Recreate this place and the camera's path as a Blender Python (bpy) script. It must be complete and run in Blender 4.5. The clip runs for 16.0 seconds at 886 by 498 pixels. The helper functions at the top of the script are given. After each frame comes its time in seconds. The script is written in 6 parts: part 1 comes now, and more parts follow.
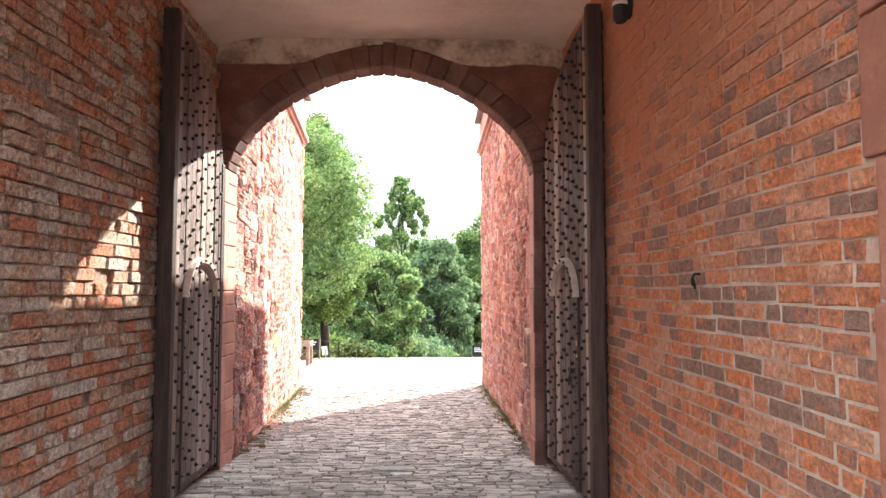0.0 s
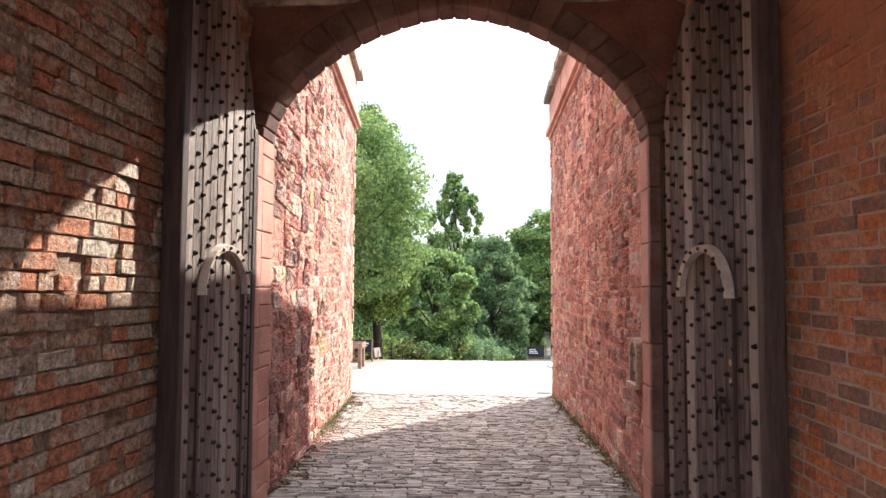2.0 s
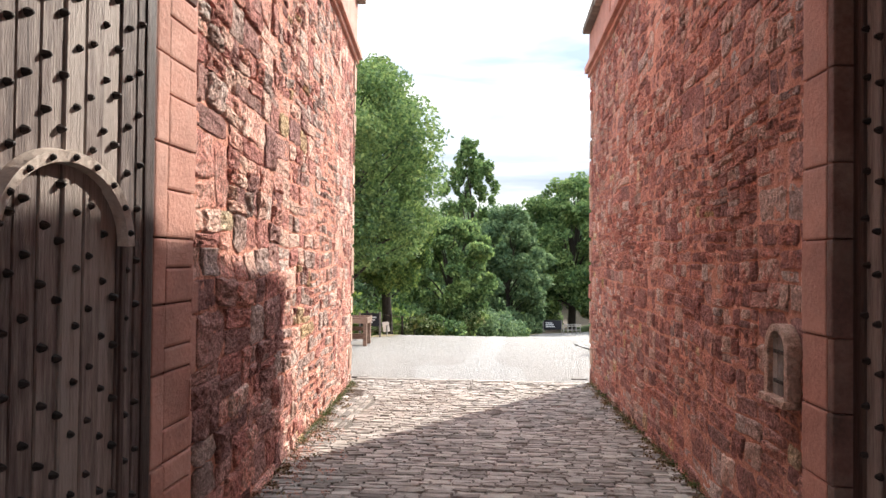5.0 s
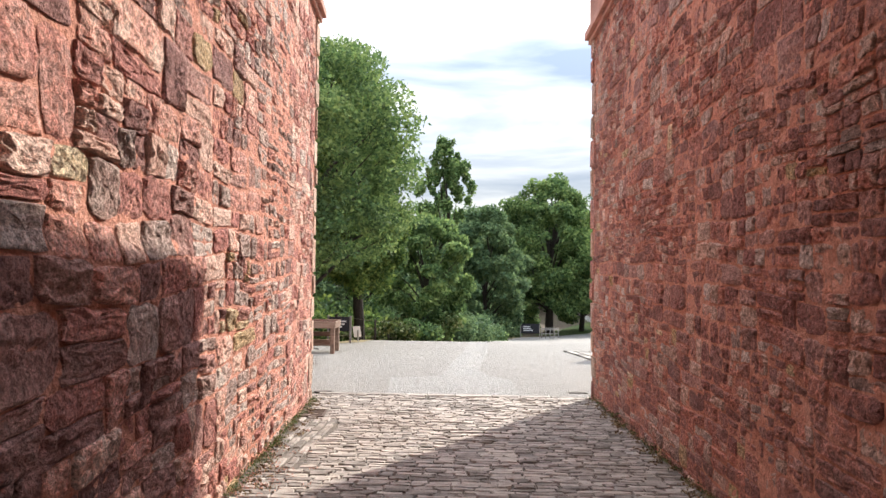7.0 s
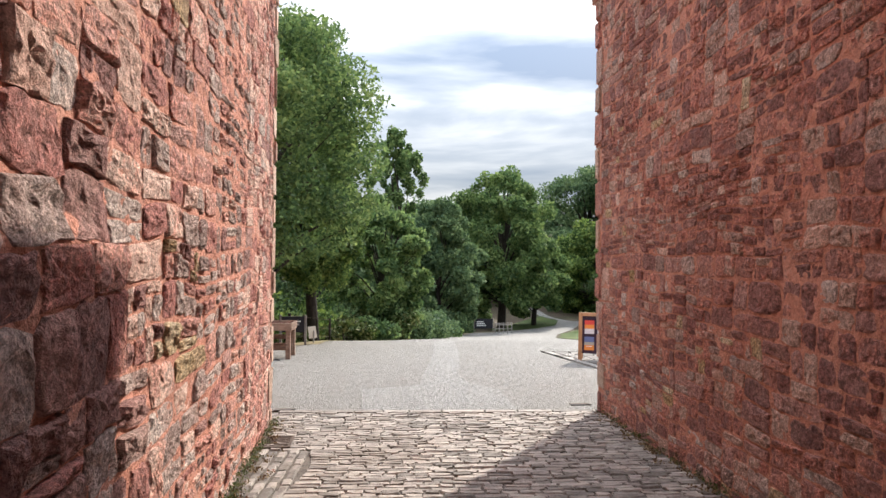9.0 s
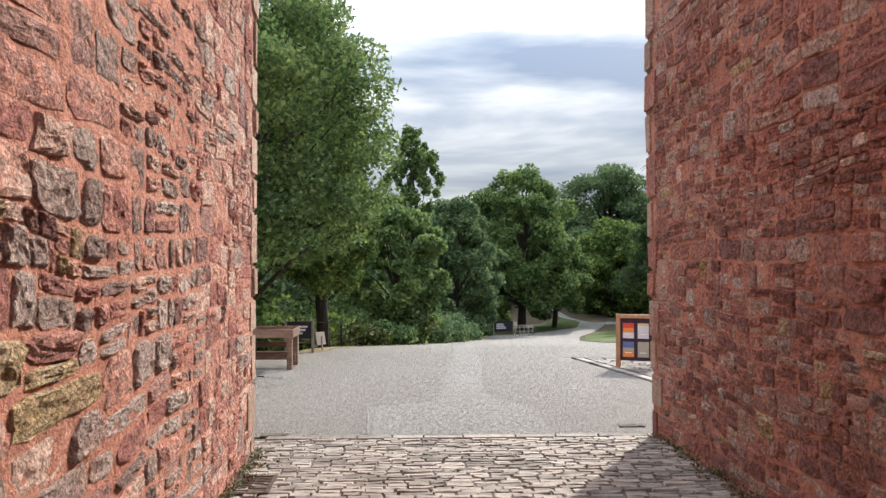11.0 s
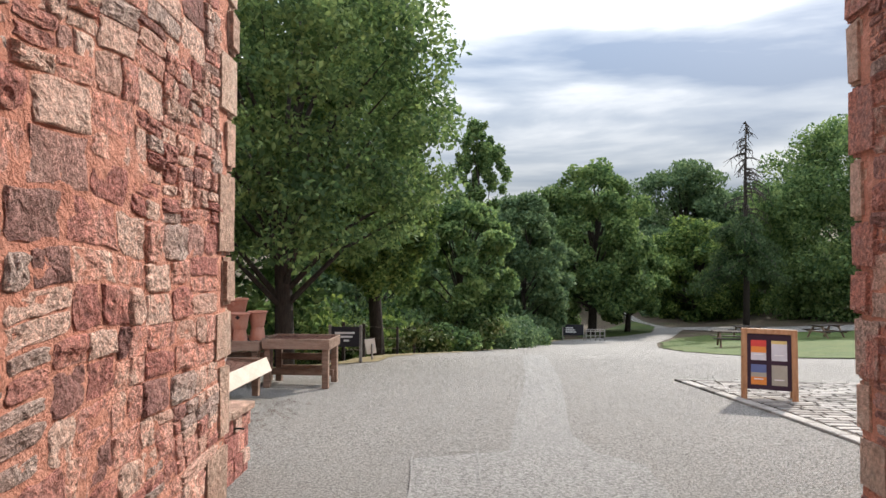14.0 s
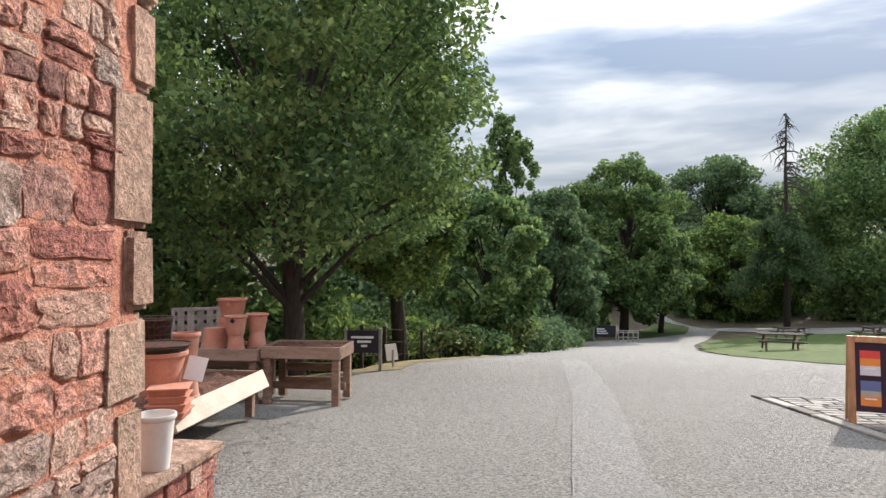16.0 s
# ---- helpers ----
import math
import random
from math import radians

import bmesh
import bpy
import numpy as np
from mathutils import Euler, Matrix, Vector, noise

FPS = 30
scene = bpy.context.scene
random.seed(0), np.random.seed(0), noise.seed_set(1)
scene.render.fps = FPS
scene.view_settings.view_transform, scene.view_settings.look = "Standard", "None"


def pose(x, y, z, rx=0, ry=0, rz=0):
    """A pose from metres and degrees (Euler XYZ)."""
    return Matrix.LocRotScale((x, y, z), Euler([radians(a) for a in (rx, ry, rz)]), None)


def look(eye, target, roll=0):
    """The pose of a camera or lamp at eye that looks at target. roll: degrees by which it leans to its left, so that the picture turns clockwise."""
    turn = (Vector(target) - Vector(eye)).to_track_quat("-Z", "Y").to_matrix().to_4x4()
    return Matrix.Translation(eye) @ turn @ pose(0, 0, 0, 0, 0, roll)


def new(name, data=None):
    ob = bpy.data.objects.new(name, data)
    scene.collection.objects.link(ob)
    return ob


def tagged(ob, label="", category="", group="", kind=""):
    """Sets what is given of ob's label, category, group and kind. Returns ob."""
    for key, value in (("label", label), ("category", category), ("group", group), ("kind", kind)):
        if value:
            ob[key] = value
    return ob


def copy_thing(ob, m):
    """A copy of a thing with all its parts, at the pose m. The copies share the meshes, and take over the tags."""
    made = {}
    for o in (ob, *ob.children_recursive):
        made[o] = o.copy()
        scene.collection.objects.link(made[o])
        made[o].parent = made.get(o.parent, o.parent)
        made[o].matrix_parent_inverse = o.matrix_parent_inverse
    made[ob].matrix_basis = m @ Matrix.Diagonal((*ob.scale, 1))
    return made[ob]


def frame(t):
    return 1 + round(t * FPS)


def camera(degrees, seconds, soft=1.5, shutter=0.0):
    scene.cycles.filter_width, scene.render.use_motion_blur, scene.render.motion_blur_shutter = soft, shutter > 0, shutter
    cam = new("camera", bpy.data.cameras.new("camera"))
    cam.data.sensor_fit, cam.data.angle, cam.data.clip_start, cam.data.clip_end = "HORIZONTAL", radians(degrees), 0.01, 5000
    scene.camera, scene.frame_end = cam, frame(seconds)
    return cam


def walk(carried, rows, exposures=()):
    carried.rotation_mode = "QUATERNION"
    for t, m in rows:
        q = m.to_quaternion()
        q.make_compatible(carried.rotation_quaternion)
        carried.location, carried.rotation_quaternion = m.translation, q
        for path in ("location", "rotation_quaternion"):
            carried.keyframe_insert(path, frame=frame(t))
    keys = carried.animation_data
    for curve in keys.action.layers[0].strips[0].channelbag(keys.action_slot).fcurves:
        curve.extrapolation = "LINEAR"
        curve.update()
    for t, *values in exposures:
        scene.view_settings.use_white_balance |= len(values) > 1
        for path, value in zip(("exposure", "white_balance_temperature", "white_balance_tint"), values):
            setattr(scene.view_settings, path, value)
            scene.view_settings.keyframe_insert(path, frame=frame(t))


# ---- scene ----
cam = camera(68.0, 16.0)
PATH = [
    (0, (0.252, 0.843, 1.579), (0.303, 2.839, 1.697), -0.0),
    (0.5, (0.178, 1.186, 1.587), (0.138, 3.183, 1.701), 0.0),
    (1, (0.147, 1.507, 1.573), (0.096, 3.503, 1.69), -0.1),
    (1.5, (0.112, 1.819, 1.587), (0.027, 3.814, 1.706), 0.2),
    (2, (0.022, 2.12, 1.561), (-0.081, 4.114, 1.677), 0.3),
    (2.5, (-0.026, 2.41, 1.549), (-0.13, 4.404, 1.666), 0.1),
    (3, (-0.032, 2.732, 1.552), (-0.155, 4.725, 1.674), 0.2),
    (3.5, (-0.078, 3.047, 1.523), (-0.213, 5.04, 1.602), 0.5),
    (6, (-0.186, 4.756, 1.426), (-0.329, 6.751, 1.453), 0.6),
    (6.5, (-0.235, 5.13, 1.377), (-0.362, 7.126, 1.412), 0.6),
    (7, (-0.287, 5.452, 1.355), (-0.352, 7.45, 1.397), 0.7),
    (7.5, (-0.397, 5.773, 1.356), (-0.43, 7.773, 1.402), 1.0),
    (8, (-0.545, 6.037, 1.345), (-0.485, 8.036, 1.392), 1.0),
    (8.5, (-0.659, 6.334, 1.315), (-0.557, 8.331, 1.356), 0.5),
    (9, (-0.747, 6.718, 1.334), (-0.647, 8.715, 1.361), 0.5),
    (11.5, (-0.686, 8.304, 1.232), (-0.668, 10.304, 1.267), -0.2),
    (12, (-0.679, 8.651, 1.248), (-0.703, 10.651, 1.279), 0.1),
    (12.5, (-0.668, 9.009, 1.219), (-0.719, 11.008, 1.252), -0.0),
    (13, (-0.645, 9.4, 1.205), (-0.723, 11.398, 1.226), 0.1),
    (13.5, (-0.679, 9.711, 1.201), (-0.82, 11.706, 1.234), 0.3),
    (14, (-0.742, 10.059, 1.191), (-0.892, 12.053, 1.224), 0.3),
    (14.5, (-0.799, 10.435, 1.166), (-0.967, 12.428, 1.199), 0.5),
    (15, (-0.864, 10.75, 1.15), (-1.05, 12.74, 1.193), 0.3),
    (15.5, (-0.905, 11.085, 1.125), (-1.103, 13.075, 1.16), 0.1),
    (16, (-0.928, 11.443, 1.113), (-1.153, 13.43, 1.145), 0.2),
]
EXPOSURES = [(0.0, 2.36), (1.5, 1.84), (3.5, 1.3), (6.0, 0.98), (7.0, 0.84), (9.0, 0.56), (11.5, 0.32), (12.5, 0.28), (16.0, 0.34)]
walk(cam, [(t, look(eye, target, roll)) for t, eye, target, roll in PATH], EXPOSURES)

# ---- world, sun ----
SUN = Vector((0.51, 0.86, 0.645)).normalized()
world = bpy.data.worlds.new("sky")
scene.world = world
world.use_nodes = True


def sky_nodes():
    nt = world.node_tree
    nt.nodes.clear()
    n, l = nt.nodes.new, nt.links.new
    out = n("ShaderNodeOutputWorld")
    bg = n("ShaderNodeBackground")
    bg.inputs[1].default_value = 1.0
    sky = n("ShaderNodeTexSky")
    sky.sky_type = 'NISHITA'
    sky.sun_disc = False
    sky.sun_elevation = math.asin(SUN.z)
    sky.sun_rotation = math.atan2(SUN.x, SUN.y)
    dim = n("ShaderNodeVectorMath")
    dim.operation = 'SCALE'
    dim.inputs[3].default_value = 0.10
    l(sky.outputs[0], dim.inputs[0])
    tc = n("ShaderNodeTexCoord")
    mp = n("ShaderNodeMapping")
    mp.inputs['Location'].default_value = (0.3, 0.0, 0.27)
    mp.inputs['Scale'].default_value = (1.0, 1.0, 5.5)
    l(tc.outputs['Generated'], mp.inputs['Vector'])
    big = n("ShaderNodeTexNoise")
    big.inputs['Scale'].default_value = 1.7
    big.inputs['Detail'].default_value = 7
    big.inputs['Roughness'].default_value = 0.5
    big.inputs['Distortion'].default_value = 0.35
    l(mp.outputs[0], big.inputs['Vector'])
    ramp = n("ShaderNodeValToRGB")
    e = ramp.color_ramp.elements
    e[0].position, e[0].color = 0.38, (0.27, 0.35, 0.49, 1)
    e[1].position, e[1].color = 0.60, (1.15, 1.15, 1.15, 1)
    m = e.new(0.48)
    m.color = (0.55, 0.61, 0.70, 1)
    l(big.outputs[0], ramp.inputs[0])
    mix = n("ShaderNodeMix")
    mix.data_type = 'RGBA'
    mix.inputs[0].default_value = 0.88
    l(dim.outputs[0], mix.inputs[6])
    l(ramp.outputs[0], mix.inputs[7])
    # an overcast sky is three times as bright overhead as at the horizon
    sep = n("ShaderNodeSeparateXYZ")
    l(tc.outputs['Generated'], sep.inputs[0])
    grow = n("ShaderNodeMapRange")
    grow.inputs[1].default_value, grow.inputs[2].default_value = 0.0, 1.0
    grow.inputs[3].default_value, grow.inputs[4].default_value = 0.42, 2.75
    l(sep.outputs[2], grow.inputs[0])
    lit = n("ShaderNodeVectorMath")
    lit.operation = 'SCALE'
    l(mix.outputs[2], lit.inputs[0])
    l(grow.outputs[0], lit.inputs[3])
    l(lit.outputs[0], bg.inputs[0])
    l(bg.outputs[0], out.inputs[0])


sky_nodes()
sun_data = bpy.data.lights.new("sun", 'SUN')
sun_data.energy = 4.7
sun_data.angle = radians(0.6)
sun_data.color = (1.0, 0.93, 0.83)
sun = new("sun", sun_data)
sun.matrix_world = look(SUN * 60, (0, 0, 0))


# ---- materials ----
def material(name, colours, scale=6.0, fine=60.0, rough=0.85, bump=0.3, bump_scale=40.0, vary=0.0, stain=None, stain_amount=0.0,
             stain_scale=1.2, metal=0.0, stretch=(1, 1, 1), translucent=0.0, bump_dist=0.02, mix=0.45, pits=0.0, pit_scale=38.0, wash=None):
    """colours: two to four stops over a two-scale noise. vary: how far each piece differs. stain: a colour in large patches."""
    mt = bpy.data.materials.new(name)
    mt.use_nodes = True
    nt = mt.node_tree
    n, l = nt.nodes.new, nt.links.new
    bsdf = nt.nodes["Principled BSDF"]
    bsdf.inputs['Roughness'].default_value = rough
    bsdf.inputs['Metallic'].default_value = metal
    bsdf.inputs['Specular IOR Level'].default_value = 0.3
    geo = n("ShaderNodeNewGeometry")
    mp = n("ShaderNodeMapping")
    mp.inputs['Scale'].default_value = stretch
    l(geo.outputs['Position'], mp.inputs['Vector'])
    a = n("ShaderNodeTexNoise")
    a.inputs['Scale'].default_value = scale
    a.inputs['Detail'].default_value = 6
    a.inputs['Roughness'].default_value = 0.6
    l(mp.outputs[0], a.inputs['Vector'])
    b = n("ShaderNodeTexNoise")
    b.inputs['Scale'].default_value = fine
    b.inputs['Detail'].default_value = 4
    l(mp.outputs[0], b.inputs['Vector'])
    add = n("ShaderNodeMath")
    add.operation = 'MULTIPLY_ADD'
    l(b.outputs[0], add.inputs[0])
    add.inputs[1].default_value = mix
    l(a.outputs[0], add.inputs[2])
    val = add.outputs[0]
    if vary:
        info = n("ShaderNodeObjectInfo")
        s = n("ShaderNodeMath")
        s.operation = 'ADD'
        l(info.outputs['Random'], s.inputs[0])
        l(geo.outputs['Random Per Island'], s.inputs[1])
        f = n("ShaderNodeMath")
        f.operation = 'FRACT'
        l(s.outputs[0], f.inputs[0])
        k = n("ShaderNodeMath")
        k.operation = 'MULTIPLY_ADD'
        l(f.outputs[0], k.inputs[0])
        k.inputs[1].default_value = vary
        l(val, k.inputs[2])
        o = n("ShaderNodeMath")
        o.operation = 'SUBTRACT'
        l(k.outputs[0], o.inputs[0])
        o.inputs[1].default_value = vary / 2
        val = o.outputs[0]
    ramp = n("ShaderNodeValToRGB")
    e = ramp.color_ramp.elements
    lo, hi = 0.5 + mix / 2 - .245, 0.5 + mix / 2 + .255
    e[0].position, e[0].color = lo, (*colours[0], 1)
    e[1].position, e[1].color = hi, (*colours[-1], 1)
    for q, c in enumerate(colours[1:-1]):
        x = e.new(lo + (hi - lo) * (q + 1) / (len(colours) - 1))
        x.color = (*c, 1)
    l(val, ramp.inputs[0])
    col = ramp.outputs[0]
    if stain:
        st = n("ShaderNodeTexNoise")
        st.inputs['Scale'].default_value = stain_scale
        st.inputs['Detail'].default_value = 8
        st.inputs['Roughness'].default_value = 0.65
        l(geo.outputs['Position'], st.inputs['Vector'])
        sr = n("ShaderNodeMapRange")
        sr.inputs[1].default_value, sr.inputs[2].default_value = 0.48, 0.66
        sr.inputs[4].default_value = stain_amount
        l(st.outputs[0], sr.inputs[0])
        mx = n("ShaderNodeMix")
        mx.data_type = 'RGBA'
        l(sr.outputs[0], mx.inputs[0])
        l(col, mx.inputs[6])
        mx.inputs[7].default_value = (*stain, 1)
        col = mx.outputs[2]
    pit = None
    if pits:
        # a pitted, crumbling face: shade in hollows and light on crests a centimetre or two across, put into the colour
        pn = n("ShaderNodeTexNoise")
        pn.inputs['Scale'].default_value = pit_scale
        pn.inputs['Detail'].default_value = 5
        pn.inputs['Roughness'].default_value = 0.7
        pn.inputs['Distortion'].default_value = 0.4
        l(geo.outputs['Position'], pn.inputs['Vector'])
        pr = n("ShaderNodeMapRange")
        pr.inputs[1].default_value, pr.inputs[2].default_value = 0.34, 0.62
        pr.inputs[3].default_value, pr.inputs[4].default_value = 1.0 - pits, 1.0 + pits * .75
        l(pn.outputs[0], pr.inputs[0])
        pm = n("ShaderNodeVectorMath")
        pm.operation = 'SCALE'
        l(col, pm.inputs[0])
        l(pr.outputs[0], pm.inputs[3])
        fn = n("ShaderNodeTexNoise")
        fn.inputs['Scale'].default_value = pit_scale * 3.1
        fn.inputs['Detail'].default_value = 3
        fn.inputs['Roughness'].default_value = 0.7
        l(geo.outputs['Position'], fn.inputs['Vector'])
        fr = n("ShaderNodeMapRange")
        fr.inputs[1].default_value, fr.inputs[2].default_value = 0.34, 0.60
        fr.inputs[3].default_value, fr.inputs[4].default_value = 1.0 - pits * .5, 1.0 + pits * .4
        l(fn.outputs[0], fr.inputs[0])
        fm = n("ShaderNodeVectorMath")
        fm.operation = 'SCALE'
        l(pm.outputs[0], fm.inputs[0])
        l(fr.outputs[0], fm.inputs[3])
        col = fm.outputs[0]
        sm = n("ShaderNodeMath")
        sm.operation = 'MULTIPLY_ADD'
        l(fn.outputs[0], sm.inputs[0])
        sm.inputs[1].default_value = 0.35
        l(pn.outputs[0], sm.inputs[2])
        pit = sm.outputs[0]
    if wash:
        # an old coat of colour brushed over the upper wall, worn to a ragged lower edge
        wc, w0, w1, amount = wash
        wp = n("ShaderNodeSeparateXYZ")
        l(geo.outputs['Position'], wp.inputs[0])
        wn = n("ShaderNodeTexNoise")
        wn.inputs['Scale'].default_value = 1.6
        wn.inputs['Detail'].default_value = 7
        wn.inputs['Roughness'].default_value = 0.68
        l(geo.outputs['Position'], wn.inputs['Vector'])
        ws = n("ShaderNodeMath")
        ws.operation = 'MULTIPLY_ADD'
        l(wn.outputs[0], ws.inputs[0])
        ws.inputs[1].default_value = 3.2
        l(wp.outputs[2], ws.inputs[2])
        wr = n("ShaderNodeMapRange")
        wr.inputs[1].default_value, wr.inputs[2].default_value = w0 + 1.6, w1 + 1.6
        wr.inputs[4].default_value = amount
        l(ws.outputs[0], wr.inputs[0])
        wm = n("ShaderNodeMix")
        wm.data_type = 'RGBA'
        l(wr.outputs[0], wm.inputs[0])
        l(col, wm.inputs[6])
        wm.inputs[7].default_value = (*wc, 1)
        col = wm.outputs[2]
    l(col, bsdf.inputs['Base Color'])
    if bump:
        c = n("ShaderNodeTexNoise")
        c.inputs['Scale'].default_value = bump_scale
        c.inputs['Detail'].default_value = 8
        c.inputs['Roughness'].default_value = 0.62
        l(mp.outputs[0], c.inputs['Vector'])
        bp = n("ShaderNodeBump")
        bp.inputs['Strength'].default_value = bump
        bp.inputs['Distance'].default_value = bump_dist
        l(c.outputs[0], bp.inputs['Height'])
        if pit:
            b2 = n("ShaderNodeBump")
            b2.inputs['Strength'].default_value = 0.9
            b2.inputs['Distance'].default_value = 0.03
            l(pit, b2.inputs['Height'])
            l(bp.outputs[0], b2.inputs['Normal'])
            bp = b2
        l(bp.outputs[0], bsdf.inputs['Normal'])
    if translucent:
        tr = n("ShaderNodeBsdfTranslucent")
        l(col, tr.inputs[0])
        ms = n("ShaderNodeMixShader")
        ms.inputs[0].default_value = translucent
        l(bsdf.outputs[0], ms.inputs[1])
        l(tr.outputs[0], ms.inputs[2])
        l(ms.outputs[0], nt.nodes["Material Output"].inputs[0])
    return mt


M_RUBBLE = material("red sandstone rubble", [(.43, .175, .145), (.60, .265, .205), (.53, .275, .23), (.68, .31, .23), (.60, .32, .26), (.72, .375, .285), (.71, .475, .385)], 3, 14, .95, 1.0, 17, .9,
                    (.58, .37, .30), .35, 1.5, bump_dist=.04, pits=.55, pit_scale=36)
M_STONE_GREY = material("grey brown rubble stone", [(.32, .22, .19), (.45, .325, .28), (.53, .40, .35), (.62, .50, .44)], 5, 24, .95, 1.0, 22, .5, (.56, .30, .235), .45, 2.2, bump_dist=.035, pits=.5, pit_scale=40)
M_STONE_DARK = material("dark purple rubble stone", [(.25, .12, .105), (.34, .165, .145), (.41, .21, .18), (.50, .28, .235)], 5, 24, .95, 1.0, 22, .5, (.46, .31, .26), .35, 2.0, bump_dist=.035, pits=.45, pit_scale=40)
M_STONE_OCHRE = material("ochre rubble stone", [(.40, .26, .13), (.54, .37, .20), (.62, .46, .29), (.68, .53, .37)], 5, 24, .95, 1.0, 22, .4, (.40, .27, .19), .45, 4.0, bump_dist=.05, pits=.6, pit_scale=40)
M_STONE_PALE = material("pale pink rubble stone", [(.60, .36, .285), (.70, .46, .37), (.76, .54, .45)], 4, 24, .95, .9, 22, .5, (.55, .28, .21), .4, 3.0, bump_dist=.035, pits=.35, pit_scale=36)
# right tower's rubble, a darker ramp than the left tower's
M_RUBBLE_R = material("darker red sandstone", [(.32, .14, .12), (.50, .205, .155), (.41, .205, .175), (.57, .245, .185), (.51, .21, .16), (.56, .37, .30)], 3, 14, .95, 1.0, 18, .8,
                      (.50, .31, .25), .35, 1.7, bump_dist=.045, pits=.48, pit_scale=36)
M_MORTAR = material("red earth mortar", [(.50, .205, .14), (.63, .29, .205), (.70, .37, .28)], 6, 50, .95, 1.0, 22, 0, (.50, .19, .125), .5, 1.4, bump_dist=.02, pits=.16, pit_scale=30)
M_QUOIN = material("pale quoin stone", [(.42, .27, .205), (.55, .36, .275), (.62, .40, .305), (.64, .47, .375)], 4, 30, .9, .9, 24, .5, (.42, .34, .27), .5, 2.6, bump_dist=.035, pits=.26, pit_scale=30)
M_PINK = material("dressed pink sandstone", [(.36, .17, .13), (.47, .235, .18), (.52, .29, .23)], 3, 60, .9, .4, 40, .35, (.2, .12, .1), .4, 2.0)
M_DARKSTONE = material("dark arch and jamb shade stone", [(.09, .052, .044), (.15, .078, .065), (.22, .125, .10)], 4, 50, .9, .5, 35, .25, (.30, .25, .2), .3, 2.5)
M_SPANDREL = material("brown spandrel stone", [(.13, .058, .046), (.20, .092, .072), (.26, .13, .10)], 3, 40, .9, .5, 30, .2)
M_COPING = material("grey lichened coping stone", [(.16, .14, .12), (.30, .25, .21), (.38, .30, .25)], 5, 50, .95, .8, 25, .4)
M_BRICK = material("old red brick", [(.34, .19, .14), (.56, .20, .11), (.68, .225, .095), (.74, .25, .10), (.64, .26, .14), (.70, .33, .20)], 11, 55, .9, 1.0, 40, .75,
                   (.52, .29, .20), .4, 2.2, pits=.3, pit_scale=30, wash=((.66, .27, .15), 1.9, 2.9, .85))
M_BRICK_L = material("worn dusty brick", [(.48, .20, .12), (.39, .27, .20), (.45, .34, .26), (.49, .39, .31), (.46, .23, .145), (.52, .43, .35)], 4, 40, .92, 1.0, 30, .95,
                     (.46, .19, .11), .4, 1.6, pits=.5, pit_scale=34)
M_DUSTMORTAR = material("dusty brown mortar", [(.22, .15, .11), (.31, .225, .17), (.40, .30, .235)], 8, 60, .95, .8, 40, 0, (.36, .18, .115), .4, 1.5, pits=.4, pit_scale=34)
M_REDBLOCK = material("red sandstone block", [(.30, .12, .08), (.38, .16, .105), (.44, .20, .14)], 4, 40, .92, .5, 30, .3)
M_LIME = material("lime mortar", [(.48, .36, .28), (.64, .51, .41), (.72, .61, .50)], 8, 60, .95, .6, 50, 0, (.48, .23, .15), .7, 1.3, wash=((.66, .28, .16), 1.5, 2.5, .88))
M_PLASTER = material("stained ceiling plaster", [(.68, .54, .45), (.78, .65, .56), (.82, .70, .61)], 1.2, 25, .9, .15, 20, 0, (.46, .34, .27), .5, .9)
M_FLAKE = material("flaking limewash", [(.15, .09, .07), (.44, .35, .29), (.62, .53, .45), (.66, .57, .49)], 5, 22, .9, .5, 30, 0, (.14, .09, .075), .7, 3.0)
M_OAK = material("weathered oak", [(.06, .043, .039), (.135, .10, .09), (.225, .18, .16), (.31, .26, .232)], 3, 16, .62, .6, 14, .6, stretch=(9, 9, .8))
M_OAK_DARK = material("dark oak framing", [(.022, .013, .011), (.05, .03, .026), (.085, .055, .045)], 3, 16, .6, .5, 14, .3, stretch=(9, 9, .8))
M_IRON = material("black wrought iron", [(.012, .010, .010), (.028, .022, .02), (.05, .035, .03)], 20, 90, .5, .4, 80, .2, metal=.6)
M_STRAP = material("worn wooden arch moulding", [(.34, .27, .23), (.48, .40, .345), (.58, .50, .44)], 10, 60, .7, .5, 50, 0)
M_BRASS = material("dull brass", [(.25, .15, .08), (.42, .28, .16), (.5, .36, .22)], 20, 80, .4, .2, 60, 0, metal=.8)
M_SETT = material("grey sett stone", [(.15, .13, .113), (.245, .213, .188), (.345, .305, .27), (.45, .395, .345)], 9, 80, .75, .5, 45, .5,
                  (.27, .21, .16), .3, 1.1)
M_JOINT = material("joint earth", [(.075, .063, .055), (.14, .118, .10), (.21, .178, .15)], 12, 80, .95, .7, 60)
M_ASPHALT = material("worn grey asphalt", [(.085, .079, .073), (.165, .155, .144), (.24, .225, .209), (.315, .297, .276), (.46, .436, .408)], 46, 120, .85, .6, 80, 0,
                     (.22, .21, .197), .3, .45, bump_dist=.015, mix=.9, pits=.42, pit_scale=48)
M_PATCH = material("pale asphalt patch", [(.11, .105, .10), (.195, .188, .179), (.28, .269, .256), (.35, .337, .321), (.48, .463, .443)], 46, 120, .85, .6, 80, 0, (.29, .283, .273), .35, .6, bump_dist=.015, mix=.9, pits=.36, pit_scale=48)
M_SEAM = material("pale cement seam", [(.15, .144, .136), (.24, .23, .218), (.30, .287, .272), (.36, .345, .328)], 30, 90, .9, .4, 80)
